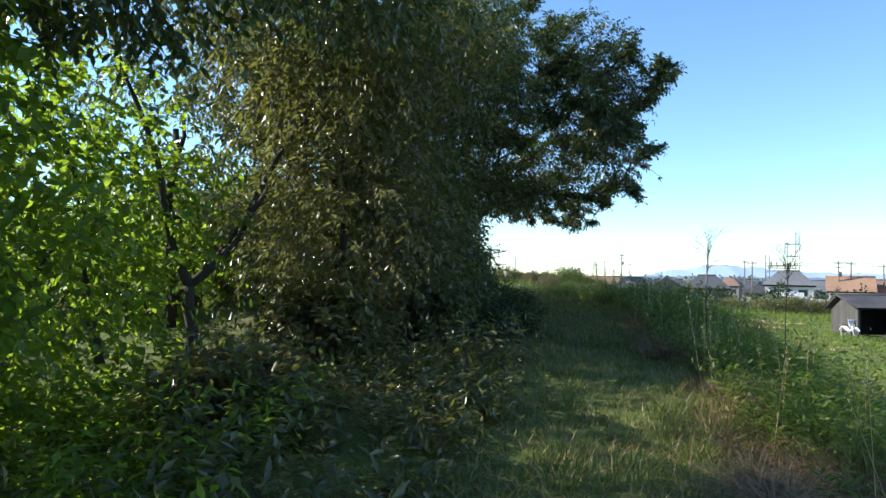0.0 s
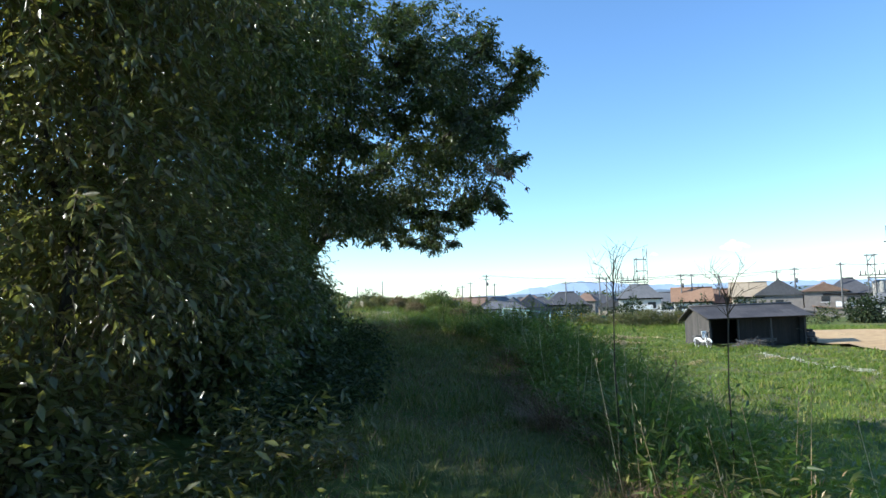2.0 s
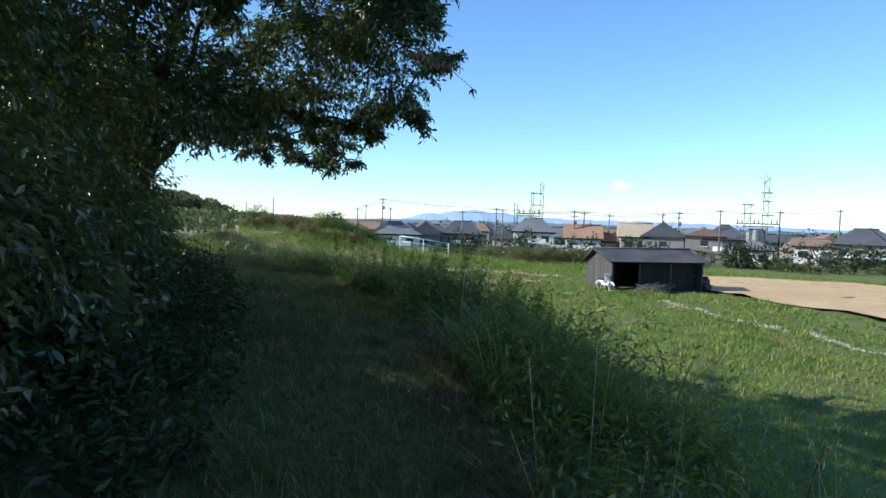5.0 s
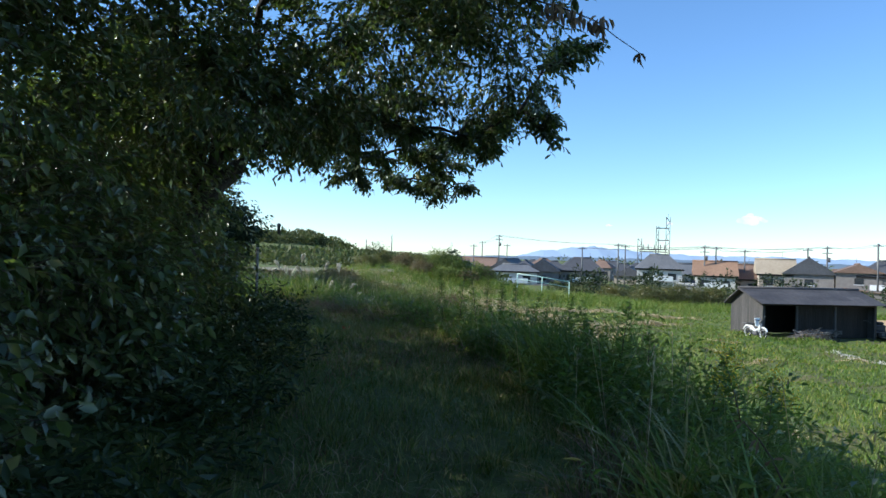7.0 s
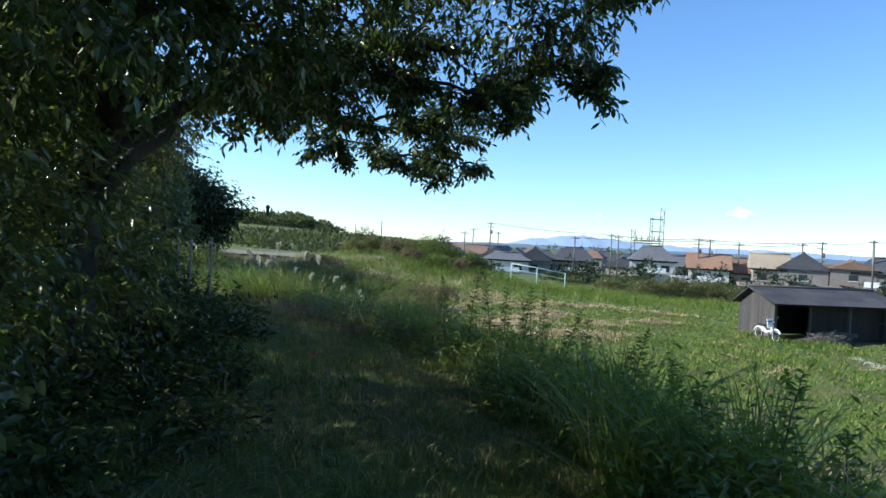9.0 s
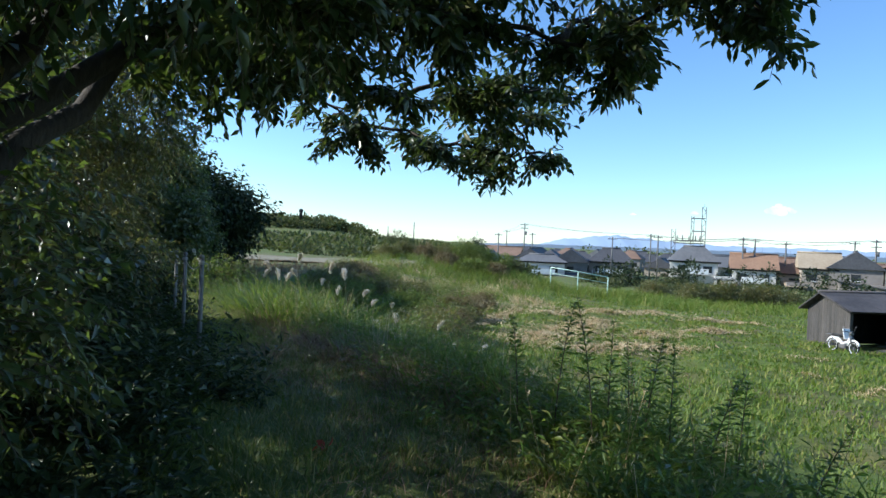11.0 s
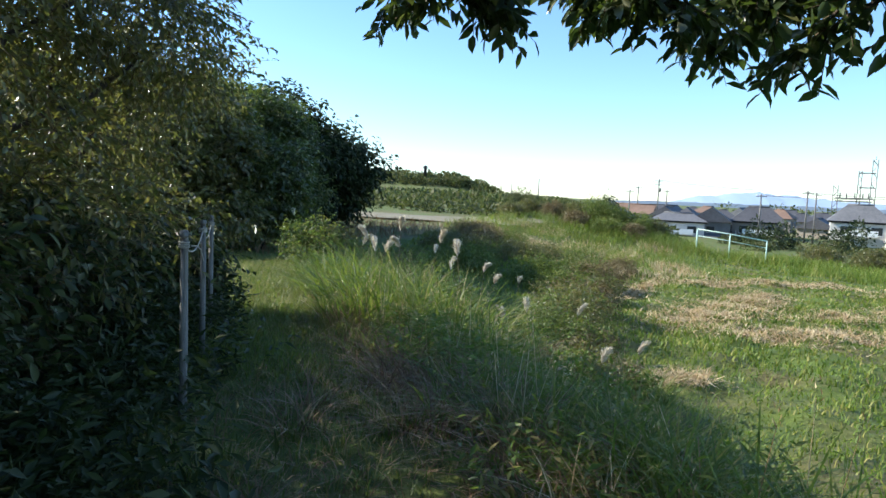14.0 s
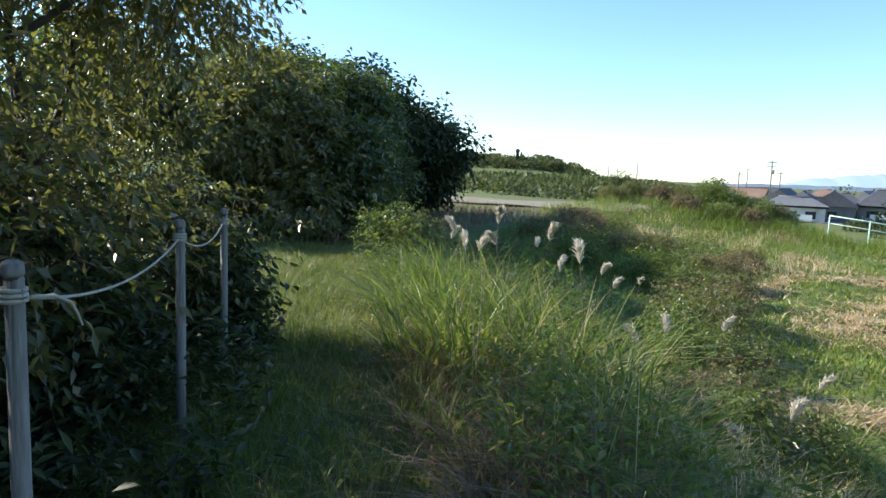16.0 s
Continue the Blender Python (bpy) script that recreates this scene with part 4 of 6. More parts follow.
# ---- woods and bushes, far to near ----
rr = random.Random(8)
def far_stuff(name, centres, n_each, leaf, mat, label, seed):
    """Clumps of leaves for a far wood or scrub, one object."""
    rng = np.random.default_rng(seed)
    blobs = [(x, y, float(land(x, y, False)) + h * 0.45, r, r, h * 0.6) for x, y, r, h in centres]
    P, out = blob_points(rng, blobs, n_each * len(blobs), 0.75)
    keep = P[:, 2] > land(P[:, 0], P[:, 1], False) - 0.3
    P, out = P[keep], out[keep]
    D = unit(out + rng.normal(size=P.shape) * 0.6)
    n = len(P)
    return stuff(name, leaf_arrays(P, D, leaf * rng.uniform(0.6, 1.4, n), leaf * 0.6 * rng.uniform(0.6, 1.4, n), rng), mat, label, "woods")


c = []
for i in range(230):                                  # wooded crest of the hill
    x, y = rr.uniform(-270, -62), rr.uniform(470, 545)
    c.append((x, y, rr.uniform(4, 8), rr.uniform(3, 6.5)))
far_stuff("hill_wood", c, 90, 2.2, M["leaf_far"], "dark green woods covering the far hill", 31)
c = [(rr.uniform(-70, -8), rr.uniform(84, 150), rr.uniform(1.5, 3.5), rr.uniform(0.9, 1.75)) for _ in range(110)]
c += [(rr.uniform(-12, 9), rr.uniform(95, 130), rr.uniform(1.5, 3), rr.uniform(1.4, 2.6)) for _ in range(16)]
far_stuff("scrub", c, 160, 0.6, M["leaf_far"], "scrubby bushes along the edge of the plateau", 32)
c = [(rr.uniform(-75, 6), rr.uniform(150, 430), rr.uniform(3, 8), rr.uniform(1.0, 2.2)) for _ in range(300)]
far_stuff("far_scrub", c, 55, 1.4, M["leaf_far"], "dull green scrub below the far hill", 35)
c = [(rr.uniform(22, 120), 0, rr.uniform(1.2, 2.4), rr.uniform(0.7, 1.6)) for _ in range(60)]
c = [(x, math.sqrt(max(118.0 ** 2 - x * x, 900)) + rr.uniform(-14, 8), r, h) for x, _, r, h in c]
far_stuff("hedgerow", c, 380, 0.34, M["leaf_far"], "green bushes in front of the town", 33)
c = []
for k in range(46):
    a, r = radians(rr.uniform(12, 46)), rr.uniform(112, 150)
    c.append((r * math.sin(a), r * math.cos(a), rr.uniform(1.0, 2.6), rr.uniform(1.8, 4.6)))
far_stuff("garden_trees", c, 240, 0.5, M["leaf_wood"], "dark garden trees and hedges between the houses", 36)
c = [(rr.uniform(70, 420), rr.uniform(180, 420), rr.uniform(3, 7), rr.uniform(4, 7)) for _ in range(70)]
far_stuff("town_trees", c, 60, 1.5, M["leaf_far"], "trees among the distant roofs", 34)


def bush_at(x, y, r, h, n, leaf, mat, seed, label, name="bush", lobes=4):
    q = random.Random(seed)
    z = float(land(x, y, False))
    bl = [(x, y, z + h * 0.5, r * 0.8, r * 0.8, h * 0.5)]
    for _ in range(lobes):
        a, s = q.uniform(0, 6.28), q.uniform(0.35, 0.8)
        bl.append((x + r * s * math.cos(a), y + r * s * math.sin(a), z + h * q.uniform(0.25, 0.75), r * q.uniform(0.35, 0.55), r * q.uniform(0.35, 0.55), h * q.uniform(0.2, 0.32)))
    return bushy(name, label, name, (x, y), 3, bl, n, 7, leaf, leaf * 0.45, mat, seed, 0.6, leaf * 4, trunk_r=0.03 * h)


bush_at(-10.2, 120, 2.2, 4.4, 900, 0.35, M["leaf_far"], 41, "round dark bush standing on the plateau edge")
for i, (x, y, r, h, mat, tone) in enumerate(((0.5, 66, 1.5, 2.2, "leaf_field", "fresh green"), (2.3, 65, 1.2, 1.6, "leaf_field", "green"), (-1.1, 66.5, 1.1, 1.6, "leaf_olive", "olive"), (4.0, 64.5, 1.3, 1.4, "leaf_field", "green"),
                                              (-2.9, 67, 1.0, 1.5, "leaf_rust", "dry brown"), (-4.8, 68, 1.0, 1.7, "leaf_olive", "olive"), (5.6, 65, 1.1, 1.1, "leaf_olive", "olive"), (1.4, 62, 1.2, 0.9, "leaf_field", "green"),
                                              (-0.9, 63, 1.0, 1.0, "leaf_rust", "brownish"), (-6.4, 65, 0.9, 1.2, "leaf_olive", "olive"), (3.4, 61.6, 0.9, 0.8, "leaf_rust", "brownish"))):
    bush_at(x, y, r, h, 1100, 0.13, M[mat], 42 + i, "%s ragged bush on the grassy mound" % tone, lobes=9)
bush_at(2.8, 101, 2.2, 5.2, 900, 0.3, M["leaf_wood"], 59, "dark bush standing behind the mound")
for i, (x, y, r, h) in enumerate(((21, 62, 1.8, 1.5), (24, 63, 2.0, 1.7), (26.8, 62.5, 1.6, 1.6), (18.5, 66, 1.8, 1.2), (30, 66, 2.0, 1.3))):
    bush_at(x, y, r, h, 700, 0.2, M["leaf_olive"], 50 + i, "brownish shrub at the edge of the field")
rr = random.Random(29)
for i in range(34):                                   # tangle between the reeds and the fallow strip
    y = rr.uniform(23.5, 44)
    x = -8.5 + 0.02 * y + rr.uniform(0, 1) * (7.5 + 0.14 * (y - 24))
    h = rr.uniform(0.85, 1.4) if y < 31 else rr.uniform(0.55, 1.05)
    mat, tone = (("leaf_olive", "olive"), ("leaf_field", "green"), ("leaf_rust", "dry brown"), ("leaf_field", "green"))[i % 4]
    bush_at(x, y, rr.uniform(0.7, 1.4), h, 520, 0.10, M[mat], 1060 + i, "tangled %s shrub beyond the reeds" % tone)

for i in range(14):                                   # weedy shrubs among the reeds
    y = rr.uniform(18.5, 25)
    x = -3.6 + rr.uniform(0, 4.6)
    mat, tone = (("leaf_field", "green"), ("leaf_olive", "olive"), ("leaf_field", "green"), ("leaf_rust", "dry brown"))[i % 4]
    bush_at(x, y, rr.uniform(0.45, 0.8), rr.uniform(0.6, 1.1), 480, 0.09, M[mat], 1100 + i, "small %s shrub among the reeds" % tone)

# the dark wood beside the plateau and the trees in front of it
def wood_tree(x, y, r, h, n, leaf, mat, seed, label):
    q = random.Random(seed)
    z = float(land(x, y, False))
    bl = [(x, y, z + h * 0.62, r * 0.7, r * 0.7, h * 0.34)]
    for _ in range(14):
        a, s, u = q.uniform(0, 6.28), q.uniform(0.3, 1.0), q.uniform(0.1, 0.9)
        s *= math.sqrt(max(0.05, 1 - (1.7 * (u - 0.38)) ** 2))
        bl.append((x + r * s * math.cos(a), y + r * s * math.sin(a), z + h * u, r * q.uniform(0.22, 0.42), r * q.uniform(0.22, 0.42), h * q.uniform(0.08, 0.16)))
    return bushy("tree", label, "tree", (x, y), 6, bl, n, 7, leaf, leaf * 0.5, mat, seed, 0.6, leaf * 3.5, "trees of the wood", 0.03 * h)


for i, (x, y, r, h) in enumerate(((-14.4, 42, 2.8, 4.6), (-15.2, 40, 3.0, 5.7), (-17.8, 43, 3.4, 6.2), (-21, 40, 3.8, 7.6), (-16, 36, 3.2, 6.4), (-25, 43, 4.2, 8.2))):
    wood_tree(x, y, r, h, 3600, 0.32, M["leaf_wood"], 80 + i, "dense dark evergreen tree at the edge of the wood")
for i, (x, y, r, h) in enumerate(((-10.4, 28.0, 1.4, 3.2), (-12.2, 26.5, 2.4, 5.2), (-14.5, 29, 3.0, 6.0), (-13, 33, 2.6, 5.6), (-17, 25, 3, 6))):
    wood_tree(x, y, r, h, 4200, 0.19, M["leaf_olive"] if i == 1 else M["leaf_dark"], 90 + i, "green tree with small leaves beside the lane")

# ---- the leafy side of the bank ----
def side_tree(name, x, y, blobs, n, leaf, mat, seed, label, stems=4, shell=0.35, leaves=8, wid=0.4, tr=0.06, droop=0.55, twig=0.42):
    z = float(land(x, y, False))
    bl = [(x + dx, y + dy, z + dz, rx, ry, rz) for dx, dy, dz, rx, ry, rz in blobs]
    return bushy(name, label, name, (x, y), stems, bl, n, leaves, leaf, leaf * wid, mat, seed, shell, twig, "trees along the lane", tr, droop)


# open sapling with bright back-lit leaves behind it
ob = empty("tree", (-3.9, -2.7, float(land(-3.9, -2.7))), "forked slender tree with thin dark stems and sparse leaves", "tree", "trees along the lane")
z = ob.location.z
rq = random.Random(5)
fork = Vector((-3.95, -2.72, z + 0.85))
limb_part("trunk", ob, bent((-3.9, -2.7, z - 0.1), fork, 0, 5, 0.02, rq), 0.065, 0.058)
for q in ((-3.2, -1.5, z + 2.6), (-4.75, -3.0, z + 3.5), (-2.5, -0.9, z + 4.2)):
    limb_part("limb", ob, bent(fork, q, -0.05, 7, 0.025, rq), 0.05, 0.016)
limb_part("limb", ob, bent((-4.5, -3.3, z), (-5.3, -3.2, z + 3.2), 0.0, 7, 0.03, rq), 0.05, 0.02)
# the last two blobs lie out of view, added to shade the lane
crown("crown", ob, [(-3.9, -4.2, z + 4.4, 1.7, 1.6, 1.1), (-2.8, -3.4, z + 4.9, 1.5, 1.5, 0.9), (-2.6, -2.2, z + 3.6, 1.0, 1.2, 1.0), (-4.4, -6.2, z + 4.6, 1.6, 1.8, 0.9), (-2.0, -5.0, z + 4.0, 1.3, 1.6, 0.7), (-3.4, -7.6, z + 4.0, 1.5, 1.6, 0.7), (-4.6, -9.0, z + 4.6, 1.6, 1.6, 0.9)], 3000, 8, 0.11, 0.042, M["leaf_olive"], 101, 0.2, 0.4, 0.55)
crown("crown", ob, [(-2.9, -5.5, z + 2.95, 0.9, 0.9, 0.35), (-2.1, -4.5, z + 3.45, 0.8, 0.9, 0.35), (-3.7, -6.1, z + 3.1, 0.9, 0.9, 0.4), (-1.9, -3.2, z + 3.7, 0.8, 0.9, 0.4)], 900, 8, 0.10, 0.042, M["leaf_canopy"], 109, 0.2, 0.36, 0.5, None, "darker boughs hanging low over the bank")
side_tree("bush", -4.7, -4.4, [(0, 0, 1.2, 1.5, 2.2, 1.2), (-0.4, 1.6, 2.0, 1.5, 1.6, 1.2), (0.2, -1.8, 1.0, 1.4, 1.6, 1.0), (-0.9, 0, 2.8, 1.4, 2, 1.0)], 1800, 0.10, M["leaf_bright"], 102, "sunlit shrub with large bright green leaves", wid=0.7, twig=0.35)
side_tree("bush", -3.7, -7.0, [(0, 0, 1.3, 0.9, 1.6, 1.2), (-0.3, -1.4, 1.6, 0.9, 1.4, 1.3), (-0.2, 0.3, 2.7, 0.9, 1.6, 0.8)], 1900, 0.10, M["leaf_bright"], 103, "sunlit shrub with large bright green leaves", wid=0.7, twig=0.35)
# added outside the view to keep sun off the first stretch of lane
side_tree("tree", -6.0, -7.4, [(0, 0, 3.6, 1.3, 1.8, 1.1), (0.2, 1.4, 4.2, 1.2, 1.4, 0.9), (0, -1.4, 3.0, 1.2, 1.4, 1.0)], 1600, 0.10, M["leaf_bright"], 107, "open leafy tree lit from behind, added to shade the lane", wid=0.6)
# dense drooping trees
side_tree("tree", -3.0, -0.6, [(0, 0, 3.0, 1.3, 1.6, 1.5), (0.3, -0.6, 1.5, 1.2, 1.4, 1.1), (0.3, 0.9, 1.2, 1.3, 1.3, 1.1), (0.7, -0.2, 4.3, 1.2, 1.5, 0.9), (-0.8, 0.2, 4.2, 1.5, 1.7, 1.1)], 4800, 0.105, M["leaf_olive"], 104, "leafy willow-like tree with drooping narrow leaves", tr=0.08)
side_tree("tree", -2.9, 2.0, [(0, 0, 2.6, 1.2, 1.5, 1.4), (0.4, -0.5, 1.2, 1.1, 1.3, 1.0), (0.3, 0.8, 1.0, 1.1, 1.2, 0.9), (0.4, 0.3, 4.4, 1.3, 1.6, 1.0), (-0.9, 0, 4.5, 1.6, 1.7, 1.1), (0.9, 0.2, 5.4, 1.2, 1.5, 0.8)], 5600, 0.105, M["leaf_dark"], 105, "dense dark green tree hung with creepers", tr=0.08)
side_tree("tree", -3.1, 4.6, [(0, 0, 2.3, 1.2, 1.5, 1.2), (0.4, -0.4, 1.1, 1.0, 1.3, 0.9), (0.3, 0.9, 0.9, 1.0, 1.1, 0.8), (0.3, 0.2, 3.9, 1.2, 1.5, 0.9), (-0.9, 0, 4.6, 1.6, 1.7, 1.1), (1.5, 0.2, 4.7, 1.0, 1.4, 1.0), (1.0, 0.4, 5.7, 1.2, 1.4, 0.9)], 6400, 0.105, M["leaf_dark"], 106, "dense dark green tree hung with creepers", tr=0.08)
for i, (x, y) in enumerate(((-6.2, 0.5), (-6.4, 4.4))):
    side_tree("tree", x, y, [(0, 0, 3.4, 1.9, 2.2, 1.7), (0.2, 0, 1.6, 1.7, 2.1, 1.5), (0, 0.5, 4.3, 1.3, 1.5, 0.6)], 620, 0.15, M["leaf_olive"] if i % 2 else M["leaf_dark"], 110 + i, "leafy tree filling the back of the thicket", tr=0.09)


# ---- the spreading tree over the lane ----
def spreading_tree():
    bx, by = -2.75, 8.1
    z = float(land(bx, by)) - 0.05
    ob = empty("tree", (bx, by, z), "large spreading broadleaf tree overhanging the lane", "tree", "trees along the lane")
    rq = random.Random(77)
    rng = np.random.default_rng(77)
    fork = Vector((-2.6, 8.0, z + 1.9))
    limb_part("trunk", ob, bent((bx, by, z - 0.1), fork, 0, 7, 0.015, rq), 0.19, 0.15, 12)
    ends = [(-1.15, 12.0, 2.66), (0.72, 11.7, 2.46), (1.25, 9.6, 2.85), (1.8, 8.8, 3.2), (1.6, 6.6, 4.3), (0.4, 5.4, 4.6), (0.3, 10.8, 2.9), (2.4, 9.6, 4.4), (0.7, 12.1, 3.35), (2.0, 7.4, 5.2),
            (-1.7, 9.6, 2.7), (-0.6, 10.4, 2.8), (0.0, 9.3, 3.0), (-2.0, 11.2, 3.1), (-1.2, 5.2, 4.9), (0.5, 8.5, 5.6), (-0.6, 10.6, 5.2),  (-4.4, 6.4, 4.8), (-2.4, 8.2, 6.3),
             (1.3, 10.6, 3.4), (2.2, 6.0, 5.6), (1.2, 7.6, 6.6), (-0.4, 6.4, 6.8), (0.2, 9.6, 7.0), (-1.6, 5.6, 6.2), (-1.4, 10.0, 7.2), (1.2, 5.6, 3.9), (-1.0, 4.6, 3.6), (2.6, 8.2, 6.0), (-1.4, 7.4, 3.1), (0.6, 7.6, 4.0), (-0.8, 8.6, 2.9), (0.2, 6.2, 5.6), (0.8, 7.0, 5.8), (-0.2, 5.0, 5.6), (1.5, 7.2, 4.6), (0.9, 9.2, 4.6), (1.5, 8.4, 5.2), (0.2, 7.2, 7.2), (-0.8, 5.6, 7.0), (1.6, 6.4, 6.2), (-3.4, 12.6, 3.5), (-2.6, 13.2, 3.9), (-4.2, 11.2, 3.7), (-0.2, 11.95, 2.62), (0.2, 12.1, 2.62), (0.9, 6.9, 5.0), (-0.3, 8.0, 5.0), (0.6, 9.0, 5.4), (0.9, 6.2, 4.6), (0.1, 7.8, 4.4), (-0.6, 6.6, 5.4), (1.1, 8.2, 6.0), (-0.5, 5.6, 4.4)]
    P, D, Ls = [], [], []
    ends = sorted((Vector(e) for e in ends), key=lambda e: (e - fork).length)
    main = [Vector(e) for e in ((-0.6, 8.2, 4.1), (0.2, 9.6, 3.6), (-1.3, 10.2, 3.5), (-0.9, 6.6, 4.6), (-1.6, 7.8, 5.2), (-3.6, 8.6, 3.9), (-2.2, 6.2, 4.0))]
    wood = []                                        # points from which further limbs may grow
    for e in main + ends:
        if e in main:
            start = fork + Vector((rq.uniform(-0.08, 0.08), rq.uniform(-0.08, 0.08), rq.uniform(-0.5, 0.1)))
            pts = bent(start, e, 0.10 * (e - start).length, 9, 0.03, rq)
        else:
            start = min(wood, key=lambda p: (p - e).length + 0.6 * abs((p - fork).length - 0.62 * (e - fork).length))
            pts = bent(start, e, 0.12 * (e - start).length if e.z < 5 else 0.03, 9, 0.035, rq)
        limb_part("limb", ob, pts, 0.075 if e in main else 0.028, 0.022 if e in main else 0.006, 8)
        wood += pts[3:]
        ln = (e - start).length
        for k in range(int(7 + 4.2 * ln)):
            t = 0.28 + 0.72 * rq.random() ** 0.8
            i = min(int(t * 8), 7)
            p = pts[i].lerp(pts[i + 1], t * 8 - i)
            d = (pts[i + 1] - pts[i]).normalized()
            s = d.cross(Vector((0, 0, 1))).normalized() * rq.choice((-1, 1))
            w = (d * rq.uniform(0.2, 0.9) + s * rq.uniform(0.4, 1.0) + Vector((0, 0, rq.uniform(-0.25, 0.35)))).normalized()
            ll = rq.uniform(0.3, 0.8) * (1.2 - 0.7 * t)
            q = p + w * ll + Vector((0, 0, -0.12 * ll))
            limb_part("branch", ob, [p, p.lerp(q, 0.5) + Vector((0, 0, 0.04)), q], 0.013, 0.004, 5)
            for _ in range(int(8 + 13 * ll)):
                u = rq.uniform(0.15, 1.05)
                P.append(p.lerp(q, u))
                D.append((w * 0.6 + Vector((rq.gauss(0, 0.6), rq.gauss(0, 0.6), rq.gauss(-0.15, 0.4)))).normalized())
                Ls.append(rq.uniform(0.12, 0.28))
    P, D = np.array([tuple(p) for p in P]), np.array([tuple(d) for d in D])
    (lv, lf), (sv, sf) = twigs_with_leaves(P, D, np.array(Ls), 7, 0.105, 0.043, rng, 0.4, True)
    off = np.array(ob.location)
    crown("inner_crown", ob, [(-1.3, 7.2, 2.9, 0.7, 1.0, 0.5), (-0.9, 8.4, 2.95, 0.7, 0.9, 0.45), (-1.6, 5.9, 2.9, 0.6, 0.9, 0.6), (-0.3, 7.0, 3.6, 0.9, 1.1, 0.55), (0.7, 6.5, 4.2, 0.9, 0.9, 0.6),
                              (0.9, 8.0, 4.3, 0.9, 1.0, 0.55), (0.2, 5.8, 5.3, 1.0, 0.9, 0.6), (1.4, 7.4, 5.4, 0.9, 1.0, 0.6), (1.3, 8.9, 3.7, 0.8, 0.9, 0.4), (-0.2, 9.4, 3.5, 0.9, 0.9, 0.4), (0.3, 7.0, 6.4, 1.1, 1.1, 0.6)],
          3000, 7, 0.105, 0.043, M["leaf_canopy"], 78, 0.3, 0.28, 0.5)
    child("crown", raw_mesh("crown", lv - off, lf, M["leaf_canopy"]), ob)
    child("branchwork", raw_mesh("branchwork", sv - off, sf, M["stem"]), ob, kind="stuff")
    # broken twig with withered leaves
    a, b = Vector((1.05, 5.5, 3.5)), Vector((1.95, 5.0, 2.9))
    pts = bent(a, b, 0.1, 7, 0.03, rq)
    limb_part("withered_twig", ob, pts, 0.010, 0.003, 5)
    q = np.concatenate([np.array([tuple(pts[k])] * 26) + rng.normal(size=(26, 3)) * np.array([0.04, 0.04, 0.03]) for k in (2, 3, 4)] + [np.array([tuple(pts[6])] * 5)])
    lv, lf = leaf_arrays(q, unit(rng.normal(size=q.shape) * 0.35 + np.array([0, 0, -1.0])), rng.uniform(0.07, 0.13, len(q)), rng.uniform(0.025, 0.045, len(q)), rng, 0.9, 0.45, True)
    child("withered_leaves", raw_mesh("withered_leaves", lv - off, lf, M["brown_grass"]), ob, "curled brown dead leaves hanging from a broken twig")


spreading_tree()
side_tree("bush", -3.1, 7.1, [(0, 0, 1.2, 0.9, 1.1, 1.1), (0.3, 0.9, 0.8, 0.8, 0.9, 0.8), (-0.2, 1.9, 1.2, 0.8, 0.9, 1.1), (0.2, 0.6, 2.2, 0.6, 0.9, 0.6), (0.2, -0.7, 2.3, 0.8, 0.9, 1.0), (0.4, 0.3, 3.0, 0.8, 1.0, 0.7)], 2200, 0.115, M["leaf_dark"], 118, "dark creeper-covered shrub around the foot of the tree")
# added to close a sun gap over the lane, mostly out of view
side_tree("tree", -4.9, 10.4, [(0, 0, 2.4, 1.0, 1.3, 1.2), (0, 0.1, 3.6, 1.0, 1.3, 0.7), (0.1, 0, 1.2, 0.9, 1.2, 1.0)], 1700, 0.115, M["leaf_dark"], 119, "dense leafy tree added beside the thicket to shade the lane", tr=0.07)
# trees behind the rope fence
side_tree("tree", -5.6, 12.6, [(0, 0, 2.6, 1.3, 1.7, 1.3), (0.5, 0.2, 1.2, 1.2, 1.6, 1.0), (0.7, 1.4, 3.3, 1.0, 1.2, 0.7), (0, 0.6, 4.2, 1.4, 1.7, 0.9), (0.5, 2.6, 3.0, 0.7, 0.9, 0.7)], 2500, 0.105, M["leaf_olive"], 120, "olive-leaved tree beside the rope fence", tr=0.08)
side_tree("tree", -6.2, 14.9, [(0, 0, 2.4, 1.1, 1.6, 1.2), (0.4, 0.2, 1.0, 1.0, 1.5, 0.9), (0.6, 0.6, 3.3, 1.1, 1.3, 0.7), (0.2, -0.2, 4.3, 1.2, 1.4, 0.8)], 1800, 0.10, M["leaf_olive"], 121, "olive-leaved tree beside the rope fence", tr=0.07)
side_tree("tree", -9.0, 12.2, [(0, 0, 3.2, 1.8, 2.4, 1.7), (0, 0, 1.4, 1.6, 2.2, 1.3), (0.2, 0.8, 4.8, 1.5, 1.7, 0.8)], 450, 0.14, M["leaf_dark"], 122, "leafy tree filling the back of the thicket", tr=0.09)

# leaf colour darkened to stand in for deep shade behind the fence
for i, (x, y, r, h) in enumerate(((-4.3, 11.2, 0.8, 1.5), (-4.9, 12.8, 0.8, 1.4), (-5.3, 14.2, 0.8, 1.3), (-3.9, 9.8, 0.7, 1.2), (-5.6, 15.9, 0.7, 1.1))):
    bush_at(x, y, r, h, 900, 0.11, M["leaf_shaded"], 140 + i, "leafy shrub behind the rope fence, deep shade painted into its leaves")
